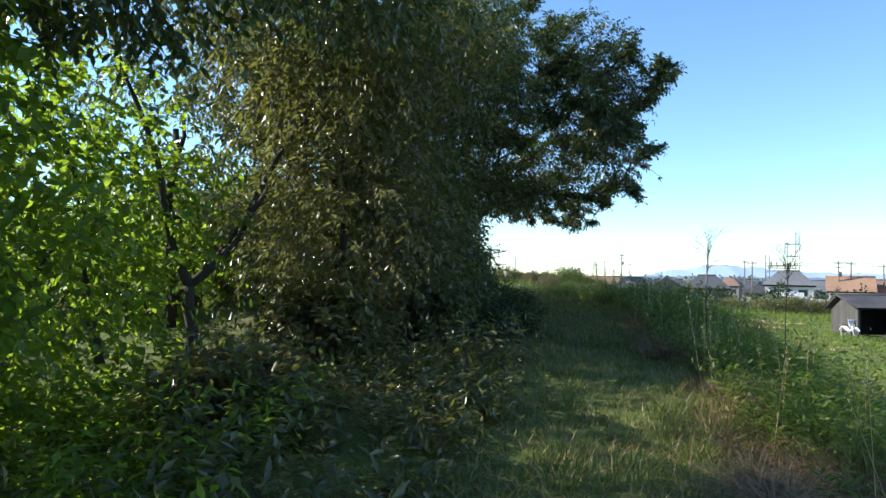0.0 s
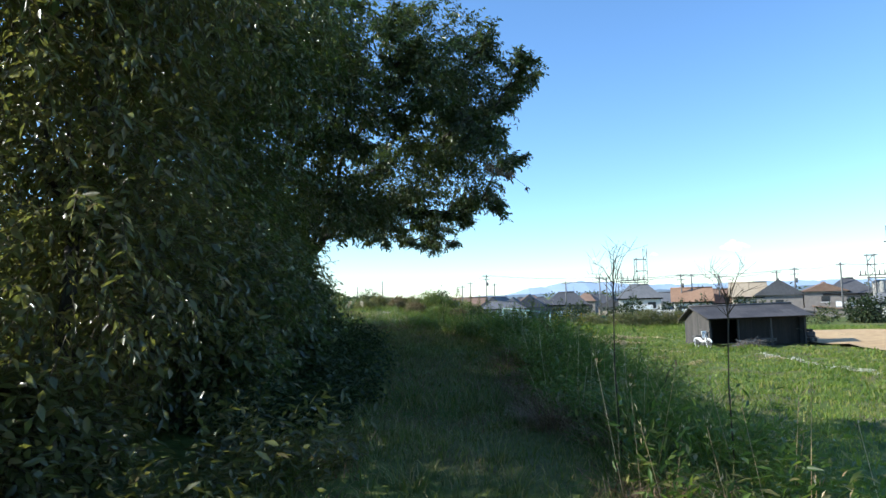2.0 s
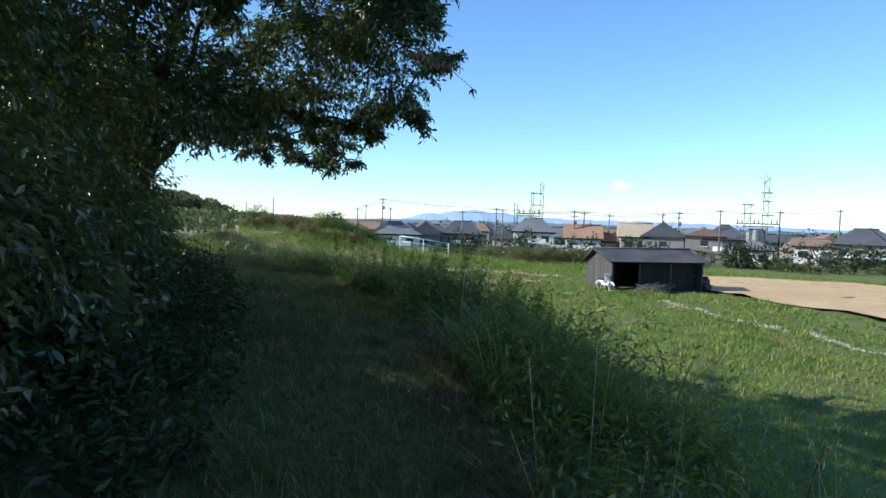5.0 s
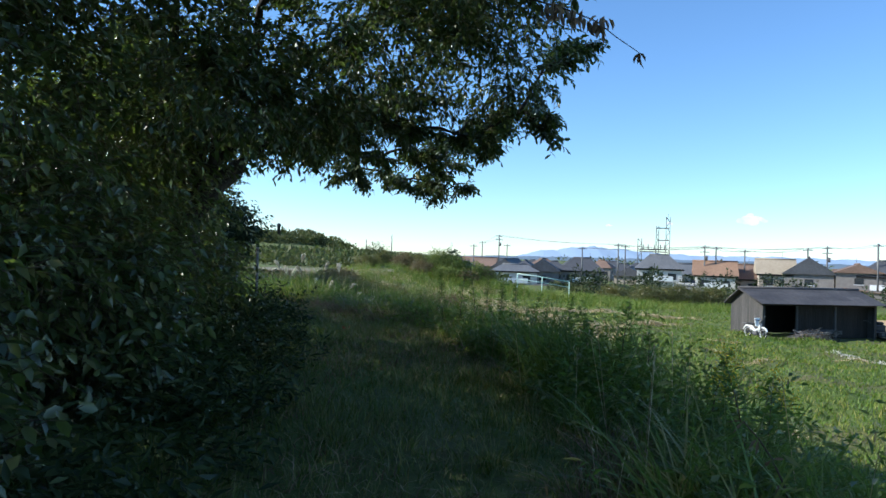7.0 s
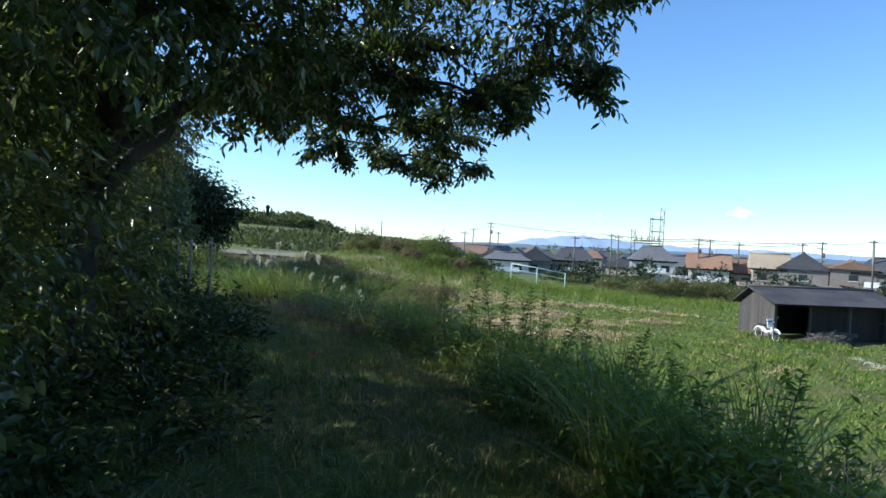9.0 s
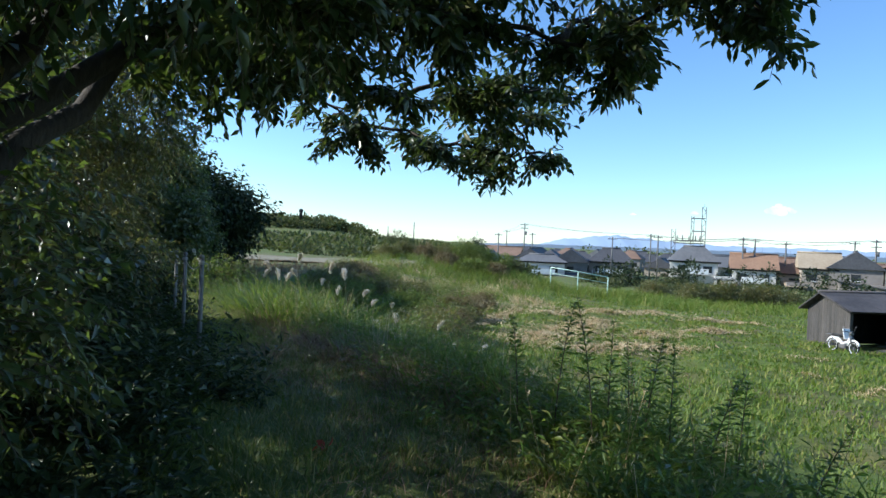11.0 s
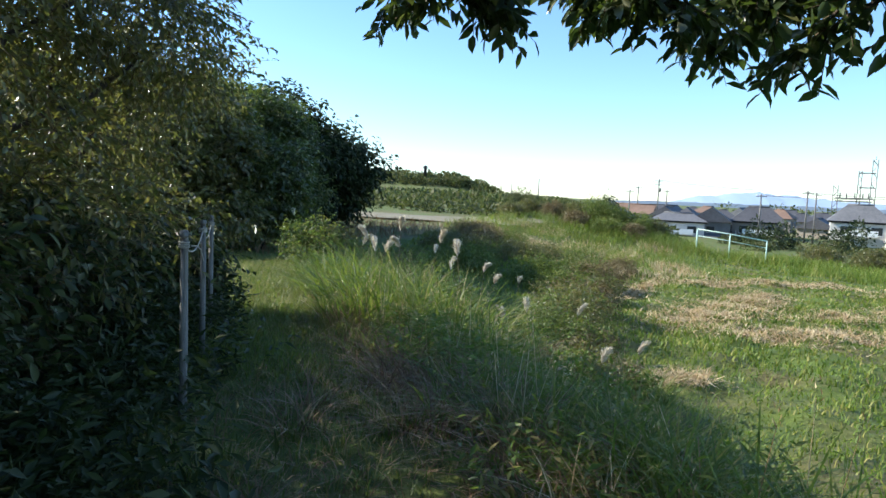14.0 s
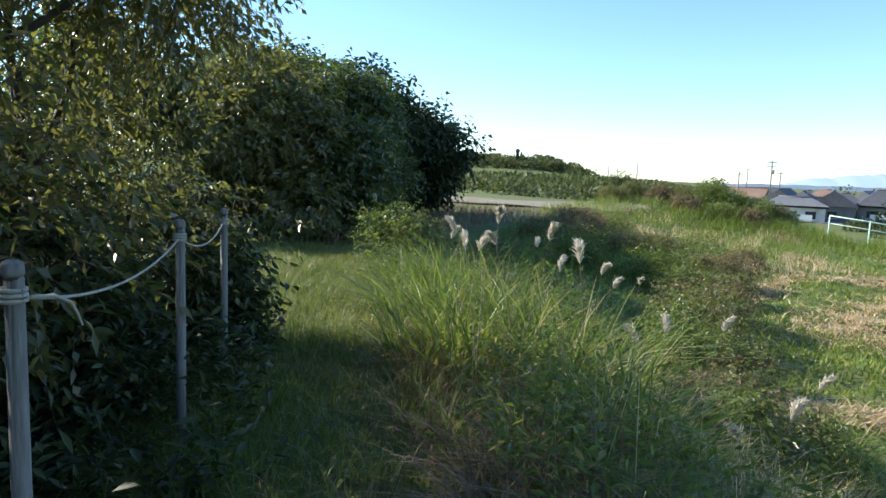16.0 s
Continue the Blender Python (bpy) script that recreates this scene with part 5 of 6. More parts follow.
for i, (x, y, r, h) in enumerate(((-2.8, -1.9, 0.6, 0.8), (-2.2, 0.4, 0.7, 1.1), (-2.1, 2.6, 0.7, 1.1), (-2.2, 4.9, 0.7, 1.2), (-2.5, -4.4, 0.45, 0.5))):
    bush_at(x, y, r, h, 900, 0.11, M["leaf_olive"] if y < 0 else M["leaf_dark"], 150 + i, "leafy shrub at the foot of the trees")

rr = random.Random(83)
for i in range(13):                                   # low thicket closing the far side of the trees
    x, y = -9.6 + rr.uniform(-0.8, 0.8), -9.5 + 1.75 * i + rr.uniform(-0.4, 0.4)
    bush_at(x, y, rr.uniform(1.2, 1.7), rr.uniform(1.9, 2.9), 1100, 0.15, M["leaf_olive"] if i % 3 else M["leaf_bright"], 1200 + i, "leafy shrub of the thicket behind the trees", lobes=6)

# ---- undergrowth and grass ----
def scatter(rng, n, x0, x1, y0, y1, keep):
    x, y = rng.uniform(x0, x1, n), rng.uniform(y0, y1, n)
    k = keep(x, y, rng)
    return x[k], y[k]


def weeds(name, label, spots, leaf, wid, mat, seed, n_each):
    """Low leafy weeds: short stems with leaves, one object."""
    rng = np.random.default_rng(seed)
    P, D, L = [], [], []
    for x, y, r, h in spots:
        q = rng.uniform(0, 2 * np.pi, n_each)
        s = r * np.sqrt(rng.uniform(0, 1, n_each))
        px, py = x + s * np.cos(q), y + s * np.sin(q)
        P.append(np.stack([px, py, land(px, py) - 0.02], 1))
        D.append(unit(np.stack([0.35 * np.cos(q) + rng.normal(size=n_each) * 0.3, 0.35 * np.sin(q) + rng.normal(size=n_each) * 0.3, np.ones(n_each)], 1)))
        L.append(h * rng.uniform(0.5, 1.2, n_each))
    P, D, L = np.concatenate(P), np.concatenate(D), np.concatenate(L)
    (lv, lf), (sv, sf) = twigs_with_leaves(P, D, L, 10, leaf, wid, rng, 0.35)
    stuff(name, (lv, lf), mat, label, "weeds")


rr = random.Random(13)
spots = []
for _ in range(150):
    y = rr.uniform(-8.6, 11.5)
    inner = -0.75 if y > -4 else -0.85
    x = float(lane_x(y)) + inner - abs(rr.gauss(0, 0.9)) - 0.25 - (0.5 if y > 8 else 0)
    spots.append((x, y, 0.3, rr.uniform(0.25, 0.75)))
# same weeds in two tones: darker from y -1 on for deep shade
weeds("undergrowth", "leafy weeds at the foot of the trees, shade painted into them", [s for s in spots if s[1] >= -1], 0.10, 0.034, M["leaf_shaded"], 130, 18)
weeds("undergrowth", "olive leafy weeds at the foot of the trees", [s for s in spots if s[1] < -1], 0.10, 0.034, M["leaf_olive"], 129, 16)
# brighter leaf material stands in for dapples and glints on these weeds
spots = [(rr.uniform(-4.4, -1.9), rr.uniform(-8.8, -4.2), 0.35, rr.uniform(0.35, 0.9)) for _ in range(70)]
weeds("undergrowth", "green weeds with pointed leaves, dappled light put into brighter leaves", spots, 0.09, 0.034, M["leaf_bright"], 131, 14)
spots = [(rr.uniform(-2.2, -0.9) + float(lane_x(q)), q, 0.3, rr.uniform(0.3, 0.8)) for q in np.linspace(9.0, 16.0, 60)]
weeds("undergrowth", "leafy weeds behind the rope fence, shade painted into them", spots, 0.11, 0.035, M["leaf_shaded"], 132, 18)

rng = np.random.default_rng(200)
n = 85000
y = rng.uniform(-9.2, 25, n)
x = lane_x(y) + 0.1 + rng.uniform(-1.5, 1.5, n)
h = (0.05 + 0.10 * rng.uniform(size=n) ** 1.5) * (1 + 0.9 * smooth(14, 17, y)) + 0.12 * (np.sin(1.9 * x + 1.1 * y) * np.sin(2.3 * y) > 0.55) * rng.uniform(size=n)
stuff("lane_grass", blades(rng, x, y, h, 0.007 + 0.006 * rng.uniform(size=n), 0.8, 2), M["grass_short"], "short trodden grass on the shaded lane", "grass")
k = 2600
cy = rng.uniform(-9, 23, k)
cx = lane_x(cy) + rng.uniform(-1.6, 1.5, k)
keep = rng.uniform(size=k) < 0.8 * np.clip(np.abs(cx - lane_x(cy)) * 0.7 + 0.35 * np.sin(1.3 * cy + cx) * np.sin(2.1 * cx), 0.2, 1)
cx, cy = cx[keep], cy[keep]
stuff("grass_tufts", tufts(rng, cx, cy, 34, np.full(len(cx), 0.10), rng.uniform(0.09, 0.27, len(cx)) * (1 + 0.4 * smooth(13, 16, cy)), 0.008, 1.0, 3), M["grass_short"], "rough tufts of uncut grass on the lane", "grass")
x, y = scatter(rng, 48000, -6, 2.2, -9.2, 16, lambda x, y, g: (np.abs(x - lane_x(y) - 0.2) < 1.5) & (np.sin(1.3 * x + 0.7) * np.sin(0.9 * y + 0.4 * x) > -0.25))
stuff("dry_litter", blades(rng, x, y, rng.uniform(0.06, 0.2, len(x)), np.full(len(x), 0.010), 1.8, 2), M["brown_grass"], "brown dead grass lying on the lane", "grass")


def right_of(x, y):
    return x - lane_x(np.minimum(y, 34.0)) - 1.35


x, y = scatter(rng, 20000, -7, 9, -9.2, 26, lambda x, y, g: (right_of(x, y) > -0.35) & (right_of(x, y) < 4.2) & (g.uniform(size=len(x)) < np.clip(1.15 - np.abs(right_of(x, y) - 1.0) * 0.2, 0.15, 1)))
n = len(x)
clump = 0.55 + 0.45 * np.sin(1.1 * x + 0.8 * y) * np.sin(0.9 * y - 0.5 * x + 1)
tall = smooth(-3, 3, y)
h = (0.2 + 0.3 * clump * (0.5 + 0.7 * tall)) * rng.uniform(0.6, 1.3, n) * (0.55 + 0.45 * smooth(-0.4, 0.5, right_of(x, y)))
stuff("bank_grass", blades(rng, x, y, h, 0.009 + 0.008 * rng.uniform(size=n), 0.8, 3), M["grass_tall"], "tall rank green grass along the edge of the bank", "grass")
def bank_tufts(name, n, lo, hi, y0, y1, tall, wid, mat, label, bend=0.9, per=46, rad=0.16):
    cy = rng.uniform(y0, y1, n)
    cx = lane_x(cy) + 1.35 + rng.uniform(lo, hi, n) * rng.uniform(0.3, 1, n) ** 0.7
    hh = tall * rng.uniform(0.55, 1.2, n) * (0.75 + 0.35 * np.sin(1.7 * cy + 2 * cx))
    stuff(name, tufts(rng, cx, cy, per, np.full(n, rad), hh, wid, bend, 4), mat, label, "grass")


bank_tufts("bank_tufts", 170, -0.1, 1.7, -9, 1, 0.62, 0.014, M["grass_tall"], "long arching green grass tufts on the bank")
bank_tufts("bank_tufts", 210, -0.2, 1.8, 0.5, 10, 0.85, 0.018, M["grass_tall"], "tall dark green grass clumps along the bank edge", 0.9, 36, 0.15)
bank_tufts("bank_tufts", 330, -0.75, 2.6, 10, 22, 0.5, 0.014, M["grass_tall"], "rank grass tufts beside the lane", 1.25, 38, 0.15)
bank_tufts("bank_tufts", 170, 0.1, 2.7, 7.5, 13, 0.72, 0.018, M["grass_tall"], "tall dark grass clumps on the slope of the bank", 0.9, 32, 0.15)
bank_tufts("dry_tufts", 70, -0.5, 0.5, -9, 4, 0.34, 0.008, M["brown_grass"], "dead brown grass tufts on the bank edge", 1.3, 60, 0.22)
bank_tufts("dry_tufts", 60, -0.6, 2.8, 11, 22, 0.42, 0.009, M["straw"], "dry straw-coloured grass tufts among the green", 1.2, 46, 0.2)
spots = []
for _ in range(190):
    q = rr.uniform(-5.5, 9.5)
    spots.append((float(lane_x(q)) + 1.35 + rr.uniform(-0.15, 1.5), q, 0.24, rr.uniform(0.35, 0.8) * (1.25 if 0.5 < q < 7 else 0.9)))
weeds("bank_weeds", "dark bushy weeds among the tall grass of the bank", spots, 0.085, 0.024, M["grass_tall"], 133, 17)
bank_tufts("dry_tufts", 90, -0.8, 0.9, 10.5, 19, 0.45, 0.011, M["brown_grass"], "dead brown stalks fallen among the grass", 1.5, 40, 0.25)
spots = []
for _ in range(170):
    q = rr.uniform(9.0, 22.0)
    spots.append((float(lane_x(q)) + 1.35 + rr.uniform(-0.5, 2.4), q, 0.24, rr.uniform(0.25, 0.7)))
weeds("bank_weeds", "bushy green weeds among the reeds", spots, 0.09, 0.026, M["grass_tall"], 134, 16)
k = 16
cx, cy = rng.uniform(1.0, 1.75, k), rng.uniform(-5.75, -4.7, k)
stuff("dead_stalks", tufts(rng, cx, cy, 60, np.full(k, 0.16), rng.uniform(0.2, 0.36, k), 0.010, 1.7, 4), M["brown_grass"], "patch of dead golden-brown stalks on the bank edge", "grass")
k = 80
cy = rng.uniform(15, 23, k)
cx = rng.uniform(-0.9, 1.6, k) - 0.1 * (cy - 15)
stuff("feather_grass", tufts(rng, cx, cy, 40, np.full(k, 0.16), rng.uniform(0.4, 0.75, k), 0.010, 0.9, 4), M["straw"], "pale feathery dry grass at the edge of the field", "grass")
k = 34
cx, cy = -1.8 + rng.normal(size=k) * 0.32, 13.7 + rng.normal(size=k) * 0.75
stuff("dead_stalks", tufts(rng, cx, cy, 46, np.full(k, 0.16), rng.uniform(0.2, 0.42, k), 0.011, 1.7, 4), M["brown_grass"], "patch of fallen dead brown stalks beside the lane", "grass")
x, y = scatter(rng, 26000, 0.3, 3.2, -9.2, 3, lambda x, y, g: (right_of(x, y) > -0.6) & (right_of(x, y) < 0.25) & (np.sin(1.2 * y + 0.4) + 0.5 * np.sin(3.1 * y + 2 * x) > -0.2))
stuff("dead_grass", blades(rng, x, y, rng.uniform(0.10, 0.32, len(x)), np.full(len(x), 0.008), 1.8, 3), M["brown_grass"], "collapsed brown dead grass on the bank edge", "grass")

x, y = scatter(rng, 300000, -8, 34, 2, 62, lambda x, y, g: (right_of(x, y) > 2.6) & ((y > 28) | (x < 27)) & (g.uniform(size=len(x)) < np.clip(1.15 - np.hypot(x, y) / 60, 0.25, 1)) & ~((x > 17.8) & (x < 25.6) & (y > 35) & (y < 39.5)) & ~((x > 25.5) & (y > 20) & (y < 51)))
n = len(x)
d = np.hypot(x, y)
stuff("field_grass", blades(rng, x, y, (0.10 + 0.16 * rng.uniform(size=n)) * (1 + 0.4 * np.sin(0.6 * x) * np.sin(0.5 * y)), 0.014 + 0.0011 * d, 0.8, 2), M["grass_field"], "sunlit mown grass of the low field", "grass")


x, y = scatter(rng, 26000, -9, 30, 44, 68, lambda x, y, g: (np.abs(y - 57 - 0.12 * x) < 6 + 3 * np.sin(0.5 * x)) & (g.uniform(size=len(x)) < 0.75))
stuff("rough_grass", blades(rng, x, y, rng.uniform(0.35, 1.0, len(x)), rng.uniform(0.02, 0.045, len(x)), 0.7, 3), M["grass_field"], "long rough grass round the mound and railing", "grass")
x, y = scatter(rng, 9000, -7, 9, 58, 69, lambda x, y, g: np.sin(1.1 * x + 0.4) * np.sin(0.9 * y) > -0.3)
stuff("rough_grass", blades(rng, x, y, rng.uniform(0.4, 1.1, len(x)), rng.uniform(0.02, 0.04, len(x)), 0.7, 3), M["grass_tall"], "tall green grass growing over the mound", "grass")
x, y = scatter(rng, 5200, -3, 16, 57.5, 61.5, lambda x, y, g: np.abs(y - 62.0 + 0.23 * x) < 1.3)
stuff("rough_grass", blades(rng, x, y, rng.uniform(0.5, 1.15, len(x)), rng.uniform(0.02, 0.045, len(x)), 0.7, 3), M["grass_field"], "tall green grass grown up round the railing", "grass")
x, y = scatter(rng, 15000, 14, 66, 51, 66, lambda x, y, g: y > 51 + 0.02 * x)
stuff("rough_grass", blades(rng, x, y, rng.uniform(0.3, 0.8, len(x)), rng.uniform(0.03, 0.05, len(x)), 0.7, 3), M["grass_field"], "yellow-green rough grass behind the shed and soil plot", "grass")
x, y = scatter(rng, 9000, -9, 6, 40, 60, lambda x, y, g: np.sin(0.6 * x + 1) * np.sin(0.5 * y) > 0)
stuff("rough_grass", blades(rng, x, y, rng.uniform(0.3, 0.8, len(x)), rng.uniform(0.02, 0.035, len(x)), 0.9, 3), M["straw"], "dry pale grass standing round the mound", "grass")
x, y = scatter(rng, 14000, -30, -4, 26, 62, lambda x, y, g: (x < lane_x(np.minimum(y, 34.0)) + 3 + 0.2 * (y - 26)) & (y < 50))
stuff("rough_grass", blades(rng, x, y, rng.uniform(0.3, 0.9, len(x)), rng.uniform(0.02, 0.04, len(x)), 0.9, 3), M["brown_grass"], "brown rough grass on the plateau", "grass")


def straw_patch(cx, cy, r, n, seed, lift=0.04, stretch=1.0, rz=0.0, mat="straw"):
    g = np.random.default_rng(seed)
    u, v = g.normal(size=n) * r * stretch, g.normal(size=n) * r * 0.45
    c, s = math.cos(radians(rz)), math.sin(radians(rz))
    x, y = cx + u * c - v * s, cy + u * s + v * c
    return x, y


g = np.random.default_rng(300)
xs, ys = [], []
for cx, cy, r, st, rz in ((2.6, 39.5, 0.35, 8, 70), (4.4, 34.5, 1.1, 2.2, 60), (4.6, 29.6, 1.0, 1.6, 10), (6.4, 36, 1.0, 2, 80), (7.6, 31, 0.9, 2, 20), (7.0, 38, 0.8, 2, 60), (9, 35, 0.8, 2, 40),
                          (13, 38.3, 0.5, 2.5, 20), (5.5, 42, 0.8, 2, 30), (9.5, 45, 0.8, 3, 10), (3.5, 31.8, 0.8, 2, 40), (0.9, 35, 0.5, 3.2, 55), (1.4, 23, 0.35, 1.6, 10), (11, 46, 0.8, 3, 10), (16, 44, 0.6, 3, 0)):
    x, y = straw_patch(cx, cy, r * 1.35, 1000, int(cx * 31 + cy), 0.04, st * 0.6, rz)
    xs.append(x), ys.append(y)
x, y = np.concatenate(xs), np.concatenate(ys)
stuff("cut_straw", blades(g, x, y, g.uniform(0.1, 0.3, len(x)), np.full(len(x), 0.036), 2.4, 2, 0.07), M["straw"], "pale cut straw lying in rows on the field", "straw")
xs, ys = [], []
for cx, cy, r, st, rz in ((14.2, 31.2, 0.4, 2.2, 10), (12.5, 26.9, 0.35, 2, 15), (13.0, 25.2, 0.3, 2, 30), (17.7, 26.5, 0.4, 1.4, 0), (7.7, 13.8, 0.3, 1.5, 30), (13.1, 39.6, 0.4, 3, 10)):
    x, y = straw_patch(cx, cy, r, 170, int(cx * 37 + cy), 0.04, st, rz)
    xs.append(x), ys.append(y)
x, y = np.concatenate(xs), np.concatenate(ys)
stuff("cut_straw", blades(g, x, y, g.uniform(0.08, 0.2, len(x)), np.full(len(x), 0.03), 2.4, 2, 0.05), M["straw"], "small scattered wisps of pale cut straw on the field", "straw")
t = g.uniform(0, 1, 1300) ** 0.9
t = t[np.sin(26 * t) + 0.8 * np.sin(61 * t + 1) > -0.9]
n = len(t)
x, y = np.interp(t, [0, 0.3, 0.6, 1], [18.2, 18.3, 18.5, 19.0]) + g.normal(size=n) * 0.13, 28.9 - 14 * t + g.normal(size=n) * 0.15
stuff("cut_straw", blades(g, x, y, g.uniform(0.08, 0.2, n), np.full(n, 0.032), 2.2, 2, 0.06), M["plume"], "narrow pale line of bleached cut grass", "straw")


q = np.array([[-0.82, 9.15]])
lv, lf = leaf_arrays(np.array([[-0.82, 9.15, float(land(-0.82, 9.15)) + 0.06]] * 5) + np.random.default_rng(3).normal(size=(5, 3)) * 0.012, unit(np.random.default_rng(4).normal(size=(5, 3)) * np.array([1, 1, 0.3])), np.full(5, 0.07), np.full(5, 0.045), np.random.default_rng(5), fine=True)
tagged(new("fallen_leaf", raw_mesh("fallen_leaf", lv, lf, M["red_leaf"])), "bright red fallen leaf lying on the grassy lane", "leaf")


# second, brighter lane grass: sunlight on this stretch put into its colour
x, y = scatter(rng, 60000, -9, 2, 13.5, 24, lambda x, y, g: (x - lane_x(y) > -1.5) & (x - lane_x(y) < 0.9))
n = len(x)
stuff("lane_grass", blades(rng, x, y, rng.uniform(0.08, 0.24, n), rng.uniform(0.006, 0.011, n), 0.9, 3), M["grass_field"], "lush taller lane grass, its brighter green painting in the sunlight", "grass")


# ---- pampas reeds ----
def reed_clump(x, y, r, h, seed, plumes=5, label="clump of green pampas reeds with pale feathery plumes"):
    g = np.random.default_rng(seed)
    ob = empty("reed_clump", (x, y, float(land(x, y))), label, "reeds", "reeds beside the lane")
    off = np.array(ob.location)
    n = int(420 * r)
    q, s = g.uniform(0, 6.283, n), r * np.sqrt(g.uniform(0, 1, n))
    v, f = blades(g, x + s * np.cos(q), y + s * np.sin(q), h * g.uniform(0.45, 1.1, n), 0.022 * g.uniform(0.6, 1.3, n), 1.0, 5, 0.0, q + g.normal(size=n) * 0.7)
    child("foliage", raw_mesh("foliage", v - off, f, M["grass_tall"]), ob, kind="stuff")
    n = int(130 * r)
    q, s = g.uniform(0, 6.283, n), r * np.sqrt(g.uniform(0, 1, n))
    v, f = blades(g, x + s * np.cos(q), y + s * np.sin(q), h * g.uniform(0.25, 0.75, n), np.full(n, 0.012), 1.5, 4)
    child("dry_foliage", raw_mesh("dry_foliage", v - off, f, M["straw"]), ob, kind="stuff")
    for k in range(plumes):
        a, s = g.uniform(0, 6.283), r * g.uniform(0.1, 0.8)
        px, py = s * math.cos(a), s * math.sin(a)
        top = h * g.uniform(0.72, 1.2)
        lean = g.normal(size=2) * 0.16
        pts = [Vector((px, py, 0)), Vector((px + lean[0] * 0.4, py + lean[1] * 0.4, top * 0.6)), Vector((px + lean[0], py + lean[1], top - 0.05))]
        stalk = part("stalk", tube(pts, [0.006, 0.005, 0.003], 5), M["stem"], ob)
        m = 460
        t = g.uniform(0, 1, m)
        size = g.uniform(0.26, 0.4)
        droop = unit(np.array([lean[0], lean[1], 0.0]) + g.normal(size=3) * np.array([0.05, 0.05, 0]))
        base = np.array(pts[2]) + droop * (0.42 * size * t ** 2)[:, None] + np.array([0, 0, 1.0]) * (size * (t - 0.3 * t ** 2))[:, None]
        w = np.sin(np.pi * np.clip(t * 0.8 + 0.16, 0, 1))
        dd = unit(g.normal(size=(m, 3)) * np.array([0.22, 0.22, 0.15]) + droop * (0.25 + 0.8 * t)[:, None] + np.array([0, 0, 0.75]) * (1 - 0.6 * t)[:, None])
        lv, lf = leaf_arrays(base, dd, (0.05 + 0.09 * w) * g.uniform(0.6, 1.3, m), np.full(m, 0.006), g)
        child("plume", raw_mesh("plume", lv, lf, M["plume"]), stalk, "pale feathery seed plume")


for i, (x, y, r, h, p) in enumerate(((-2.2, 17.4, 0.8, 1.35, 1), (-3.75, 20.2, 0.9, 1.4, 6), (-4.0, 18.5, 0.8, 1.0, 0), (-3.0, 16.6, 0.7, 1.0, 0), (-1.6, 19.6, 0.8, 1.2, 2), (-2.9, 22.0, 0.9, 1.4, 3), (-5.4, 22.8, 0.9, 1.1, 1), (-1.5, 15.8, 0.6, 0.8, 0), (-0.3, 18.4, 0.8, 0.9, 2), (-8.6, 27.0, 0.7, 1.1, 1), (-4.9, 20.6, 0.7, 0.9, 0), (-0.6, 23, 0.9, 1.2, 1), (0.6, 21.0, 0.8, 0.9, 1), (-4.4, 25.0, 1.0, 1.4, 2), (-2.2, 25.5, 1.0, 1.3, 1))):
    reed_clump(x, y, r, h, 400 + i, p, "clump of green pampas reeds with pale feathery plumes" if p else "clump of long green reeds with dry stalks")


# ---- tall weeds on the bank edge ----
def goldenrod(x, y, h, seed, flower=False):
    g = np.random.default_rng(seed)
    ob = empty("goldenrod", (x, y, float(land(x, y))), "tall leafy weed with a narrow tapering top" if not flower else "tall weed with small yellow flowers", "weed", "tall weeds on the bank")
    lean = g.normal(size=2) * 0.13
    pts = [Vector((lean[0] * t * t, lean[1] * t * t, h * t)) for t in np.linspace(0, 1, 6)]
    part("stem", tube(pts, [0.006, 0.006, 0.005, 0.004, 0.003, 0.002], 5), M["stem"], ob)
    m = 110
    t = np.linspace(0.15, 1.0, m) + g.normal(size=m) * 0.01
    base = np.stack([lean[0] * t * t, lean[1] * t * t, h * t], 1)
    a = np.arange(m) * 2.4
    d = unit(np.stack([np.cos(a), np.sin(a), 0.15 + 0.3 * t], 1) + g.normal(size=(m, 3)) * 0.25)
    lv, lf = leaf_arrays(base, d, 0.16 * np.sqrt(np.clip(1.06 - t, 0.03, 1)) * g.uniform(0.6, 1.2, m), np.full(m, 0.021), g)
    child("foliage", raw_mesh("foliage", lv, lf, M["grass_tall"]), ob)
    if flower:
        k = 120
        p = np.array(pts[-1]) + g.normal(size=(k, 3)) * np.array([0.05, 0.05, 0.07]) - np.array([0, 0, 0.05])
        lv, lf = leaf_arrays(p, unit(g.normal(size=(k, 3))), np.full(k, 0.022), np.full(k, 0.012), g)
        child("flower_head", raw_mesh("flower_head", lv, lf, M["yellow"]), ob, "small yellow flower head", "stuff")


rr = random.Random(17)
for i, (x, y, top) in enumerate(((0.8, 9.65, 1.08), (1.03, 9.4, 1.14), (1.2, 9.7, 0.95), (1.35, 9.3, 0.9), (1.6, 9.5, 0.8), (1.75, 9.2, 0.72), (2.0, 9.3, 0.62), (0.55, 9.9, 0.9), (2.2, 8.8, 0.5), (1.5, 10.2, 0.7), (1.9, 7.4, 0.75), (2.1, 7.0, 0.6), (2.0, 5.5, 0.82), (2.15, 5.2, 0.6), (1.85, 5.9, 0.65))):
    goldenrod(x, y, top + 0.12 - float(land(x, y)), 500 + i)
for i, (x, y) in enumerate(((2.3, 4.4), (2.5, 4.0), (2.9, 4.7), (2.2, 3.6))):
    goldenrod(x, y, 0.75, 560 + i, True)


rng = np.random.default_rng(901)
n = 240
cy = rng.uniform(-8, 20, n)
cx = lane_x(cy) + 1.35 + rng.uniform(-0.4, 1.9, n)
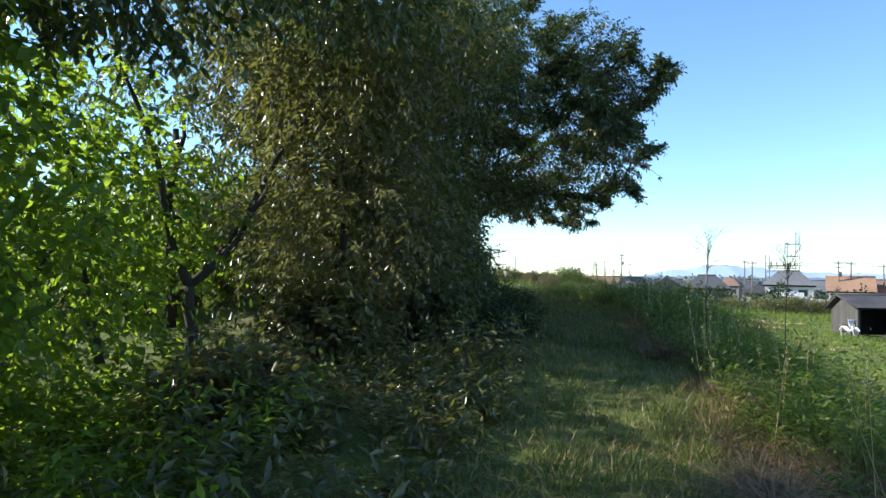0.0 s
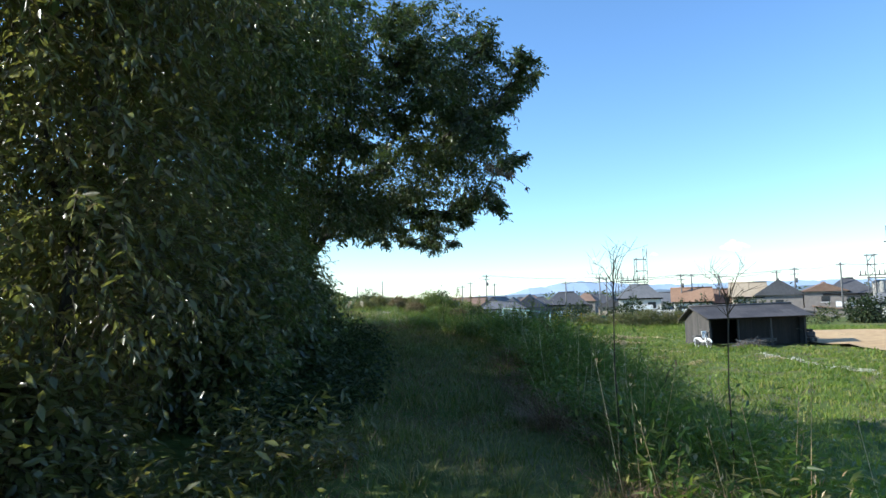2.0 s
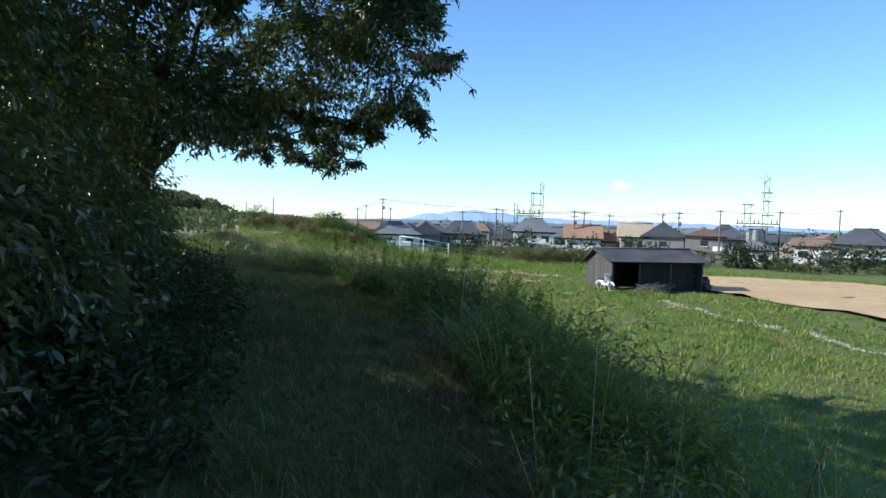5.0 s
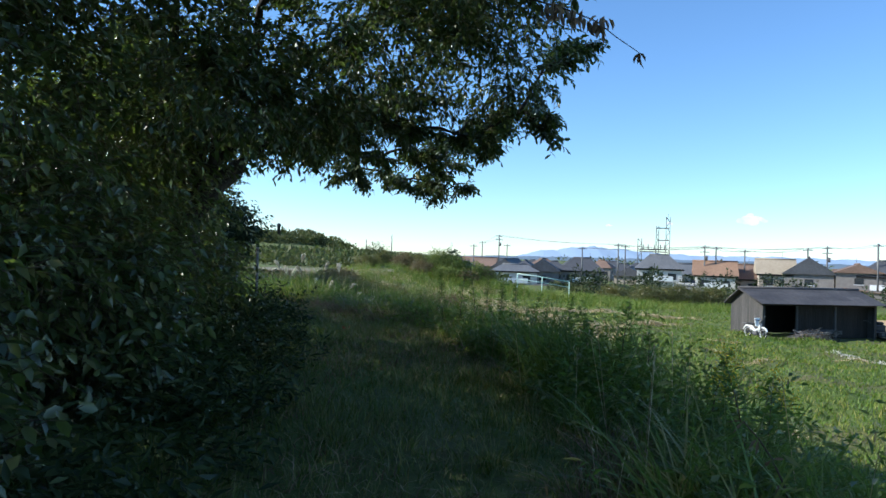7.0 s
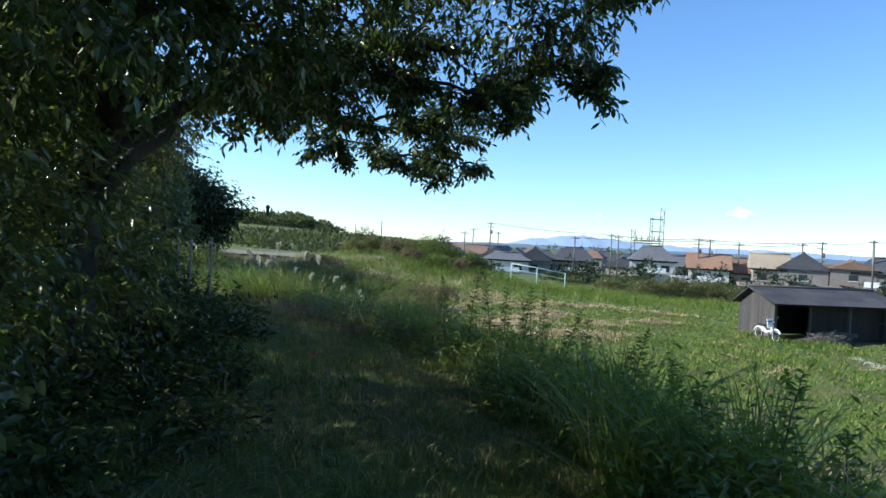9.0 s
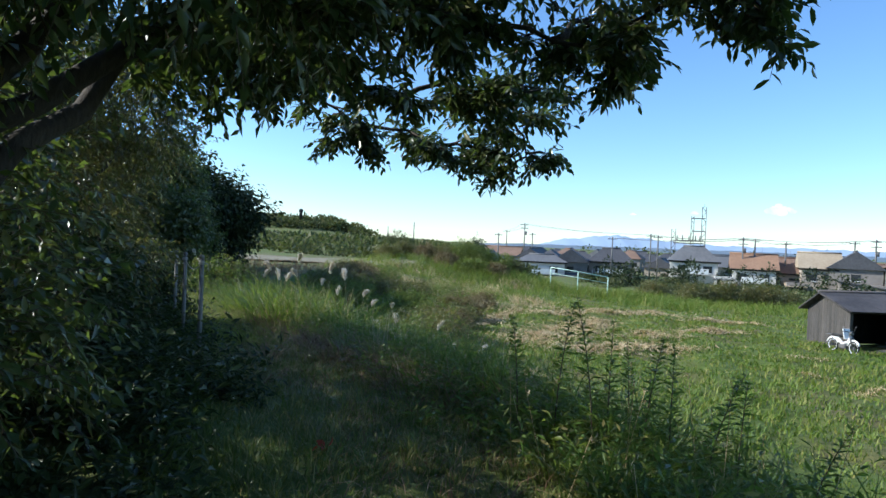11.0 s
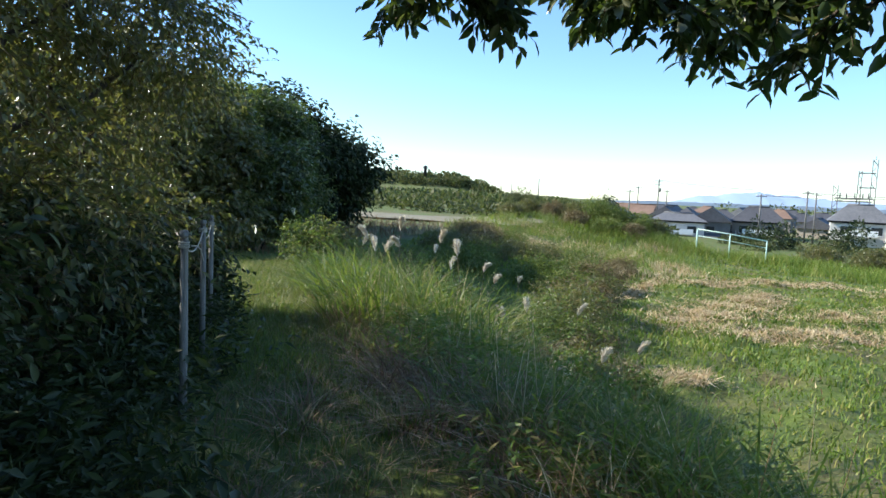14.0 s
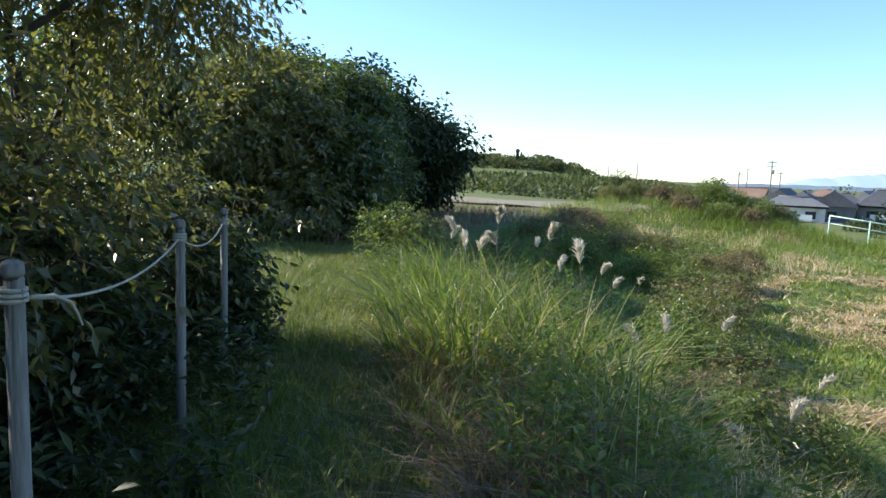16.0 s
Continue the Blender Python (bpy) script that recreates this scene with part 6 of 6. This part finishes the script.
A = np.stack([cx, cy, land(cx, cy)], 1)
B = A + np.stack([rng.normal(size=n) * 0.12, rng.normal(size=n) * 0.12, rng.uniform(0.35, 0.85, n)], 1)
stuff("seed_stalks", stick_arrays(A, B, 0.003, 0.0018), M["straw"], "thin dry grass stalks standing above the bank grass", "grass")
k = 7
q = np.repeat(B, k, 0) + rng.normal(size=(n * k, 3)) * np.array([0.012, 0.012, 0.05])
lv, lf = leaf_arrays(q, unit(rng.normal(size=(n * k, 3)) * 0.4 + np.array([0, 0, 1.0])), np.full(n * k, 0.035), np.full(n * k, 0.007), rng)
stuff("seed_heads", (lv, lf), M["straw"], "small pale seed heads on the dry stalks", "grass")


def bare_weed(x, y, h, seed, crownlet=0.45):
    """A dry stalk with a spray of bare twigs."""
    rq = random.Random(seed)
    ob = empty("dry_weed", (x, y, float(land(x, y))), "tall dry weed stalk with a spray of bare twigs", "weed", "tall weeds on the bank")
    top = Vector((rq.uniform(-0.03, 0.1), rq.uniform(-0.03, 0.03), h * 0.78))
    part("stem", tube([Vector((0, 0, 0)), top * 0.5 + Vector((-0.02, 0, 0)), top], [0.006, 0.005, 0.004], 5), M["stem"], ob)
    for k in range(13):
        a = rq.uniform(0, 6.28)
        s = rq.uniform(0.3, 1.0) * crownlet
        st = top * rq.uniform(0.8, 1.0)
        e = st + Vector((s * math.cos(a), s * math.sin(a), h * rq.uniform(0.05, 0.24)))
        mid = st.lerp(e, 0.5) + Vector((0, 0, 0.05))
        br = part("twig", tube([st, mid, e], [0.003, 0.0022, 0.001], 4), M["stem"], ob)
        for _ in range(4):
            p = mid.lerp(e, rq.uniform(0, 0.9))
            q = p + Vector((rq.gauss(0, 0.06), rq.gauss(0, 0.06), rq.uniform(0.02, 0.12)))
            part("twiglet", tube([p, q], [0.0016, 0.0008], 3), M["stem"], br)


bare_weed(1.45, -1.75, 1.68, 601, 0.24)
bare_weed(2.15, -1.95, 1.6, 602, 0.25)


def bent_stalk(x, y, h, reach, seed):
    """A dead stalk that arches over, with a few withered leaves."""
    g = np.random.default_rng(seed)
    ob = empty("dead_stalk", (x, y, float(land(x, y)) - 0.02), "dark dead weed stalk arching over the grass", "weed", "tall weeds on the bank")
    pts = [Vector((-reach * t ** 2.2, 0.1 * t * t, h * (t - 0.12 * t ** 4))) for t in np.linspace(0, 1, 9)]
    part("stem", tube(pts, [0.008 - 0.0006 * k for k in range(9)], 5), M["stem"], ob)
    base = np.array([tuple(pts[k]) for k in (3, 4, 5, 6, 6, 7, 7, 8, 8, 8)])
    for p in base:
        lv, lf = leaf_arrays(p[None, :], unit(g.normal(size=(1, 3)) + np.array([0, 0, -0.8])), g.uniform(0.04, 0.08, 1), np.full(1, 0.014), g, 0.8)
        child("withered_leaf", raw_mesh("withered_leaf", lv, lf, M["brown_grass"]), ob)


bent_stalk(1.95, 2.6, 0.85, 0.22, 701)
bent_stalk(2.25, -0.3, 0.7, -0.2, 702)
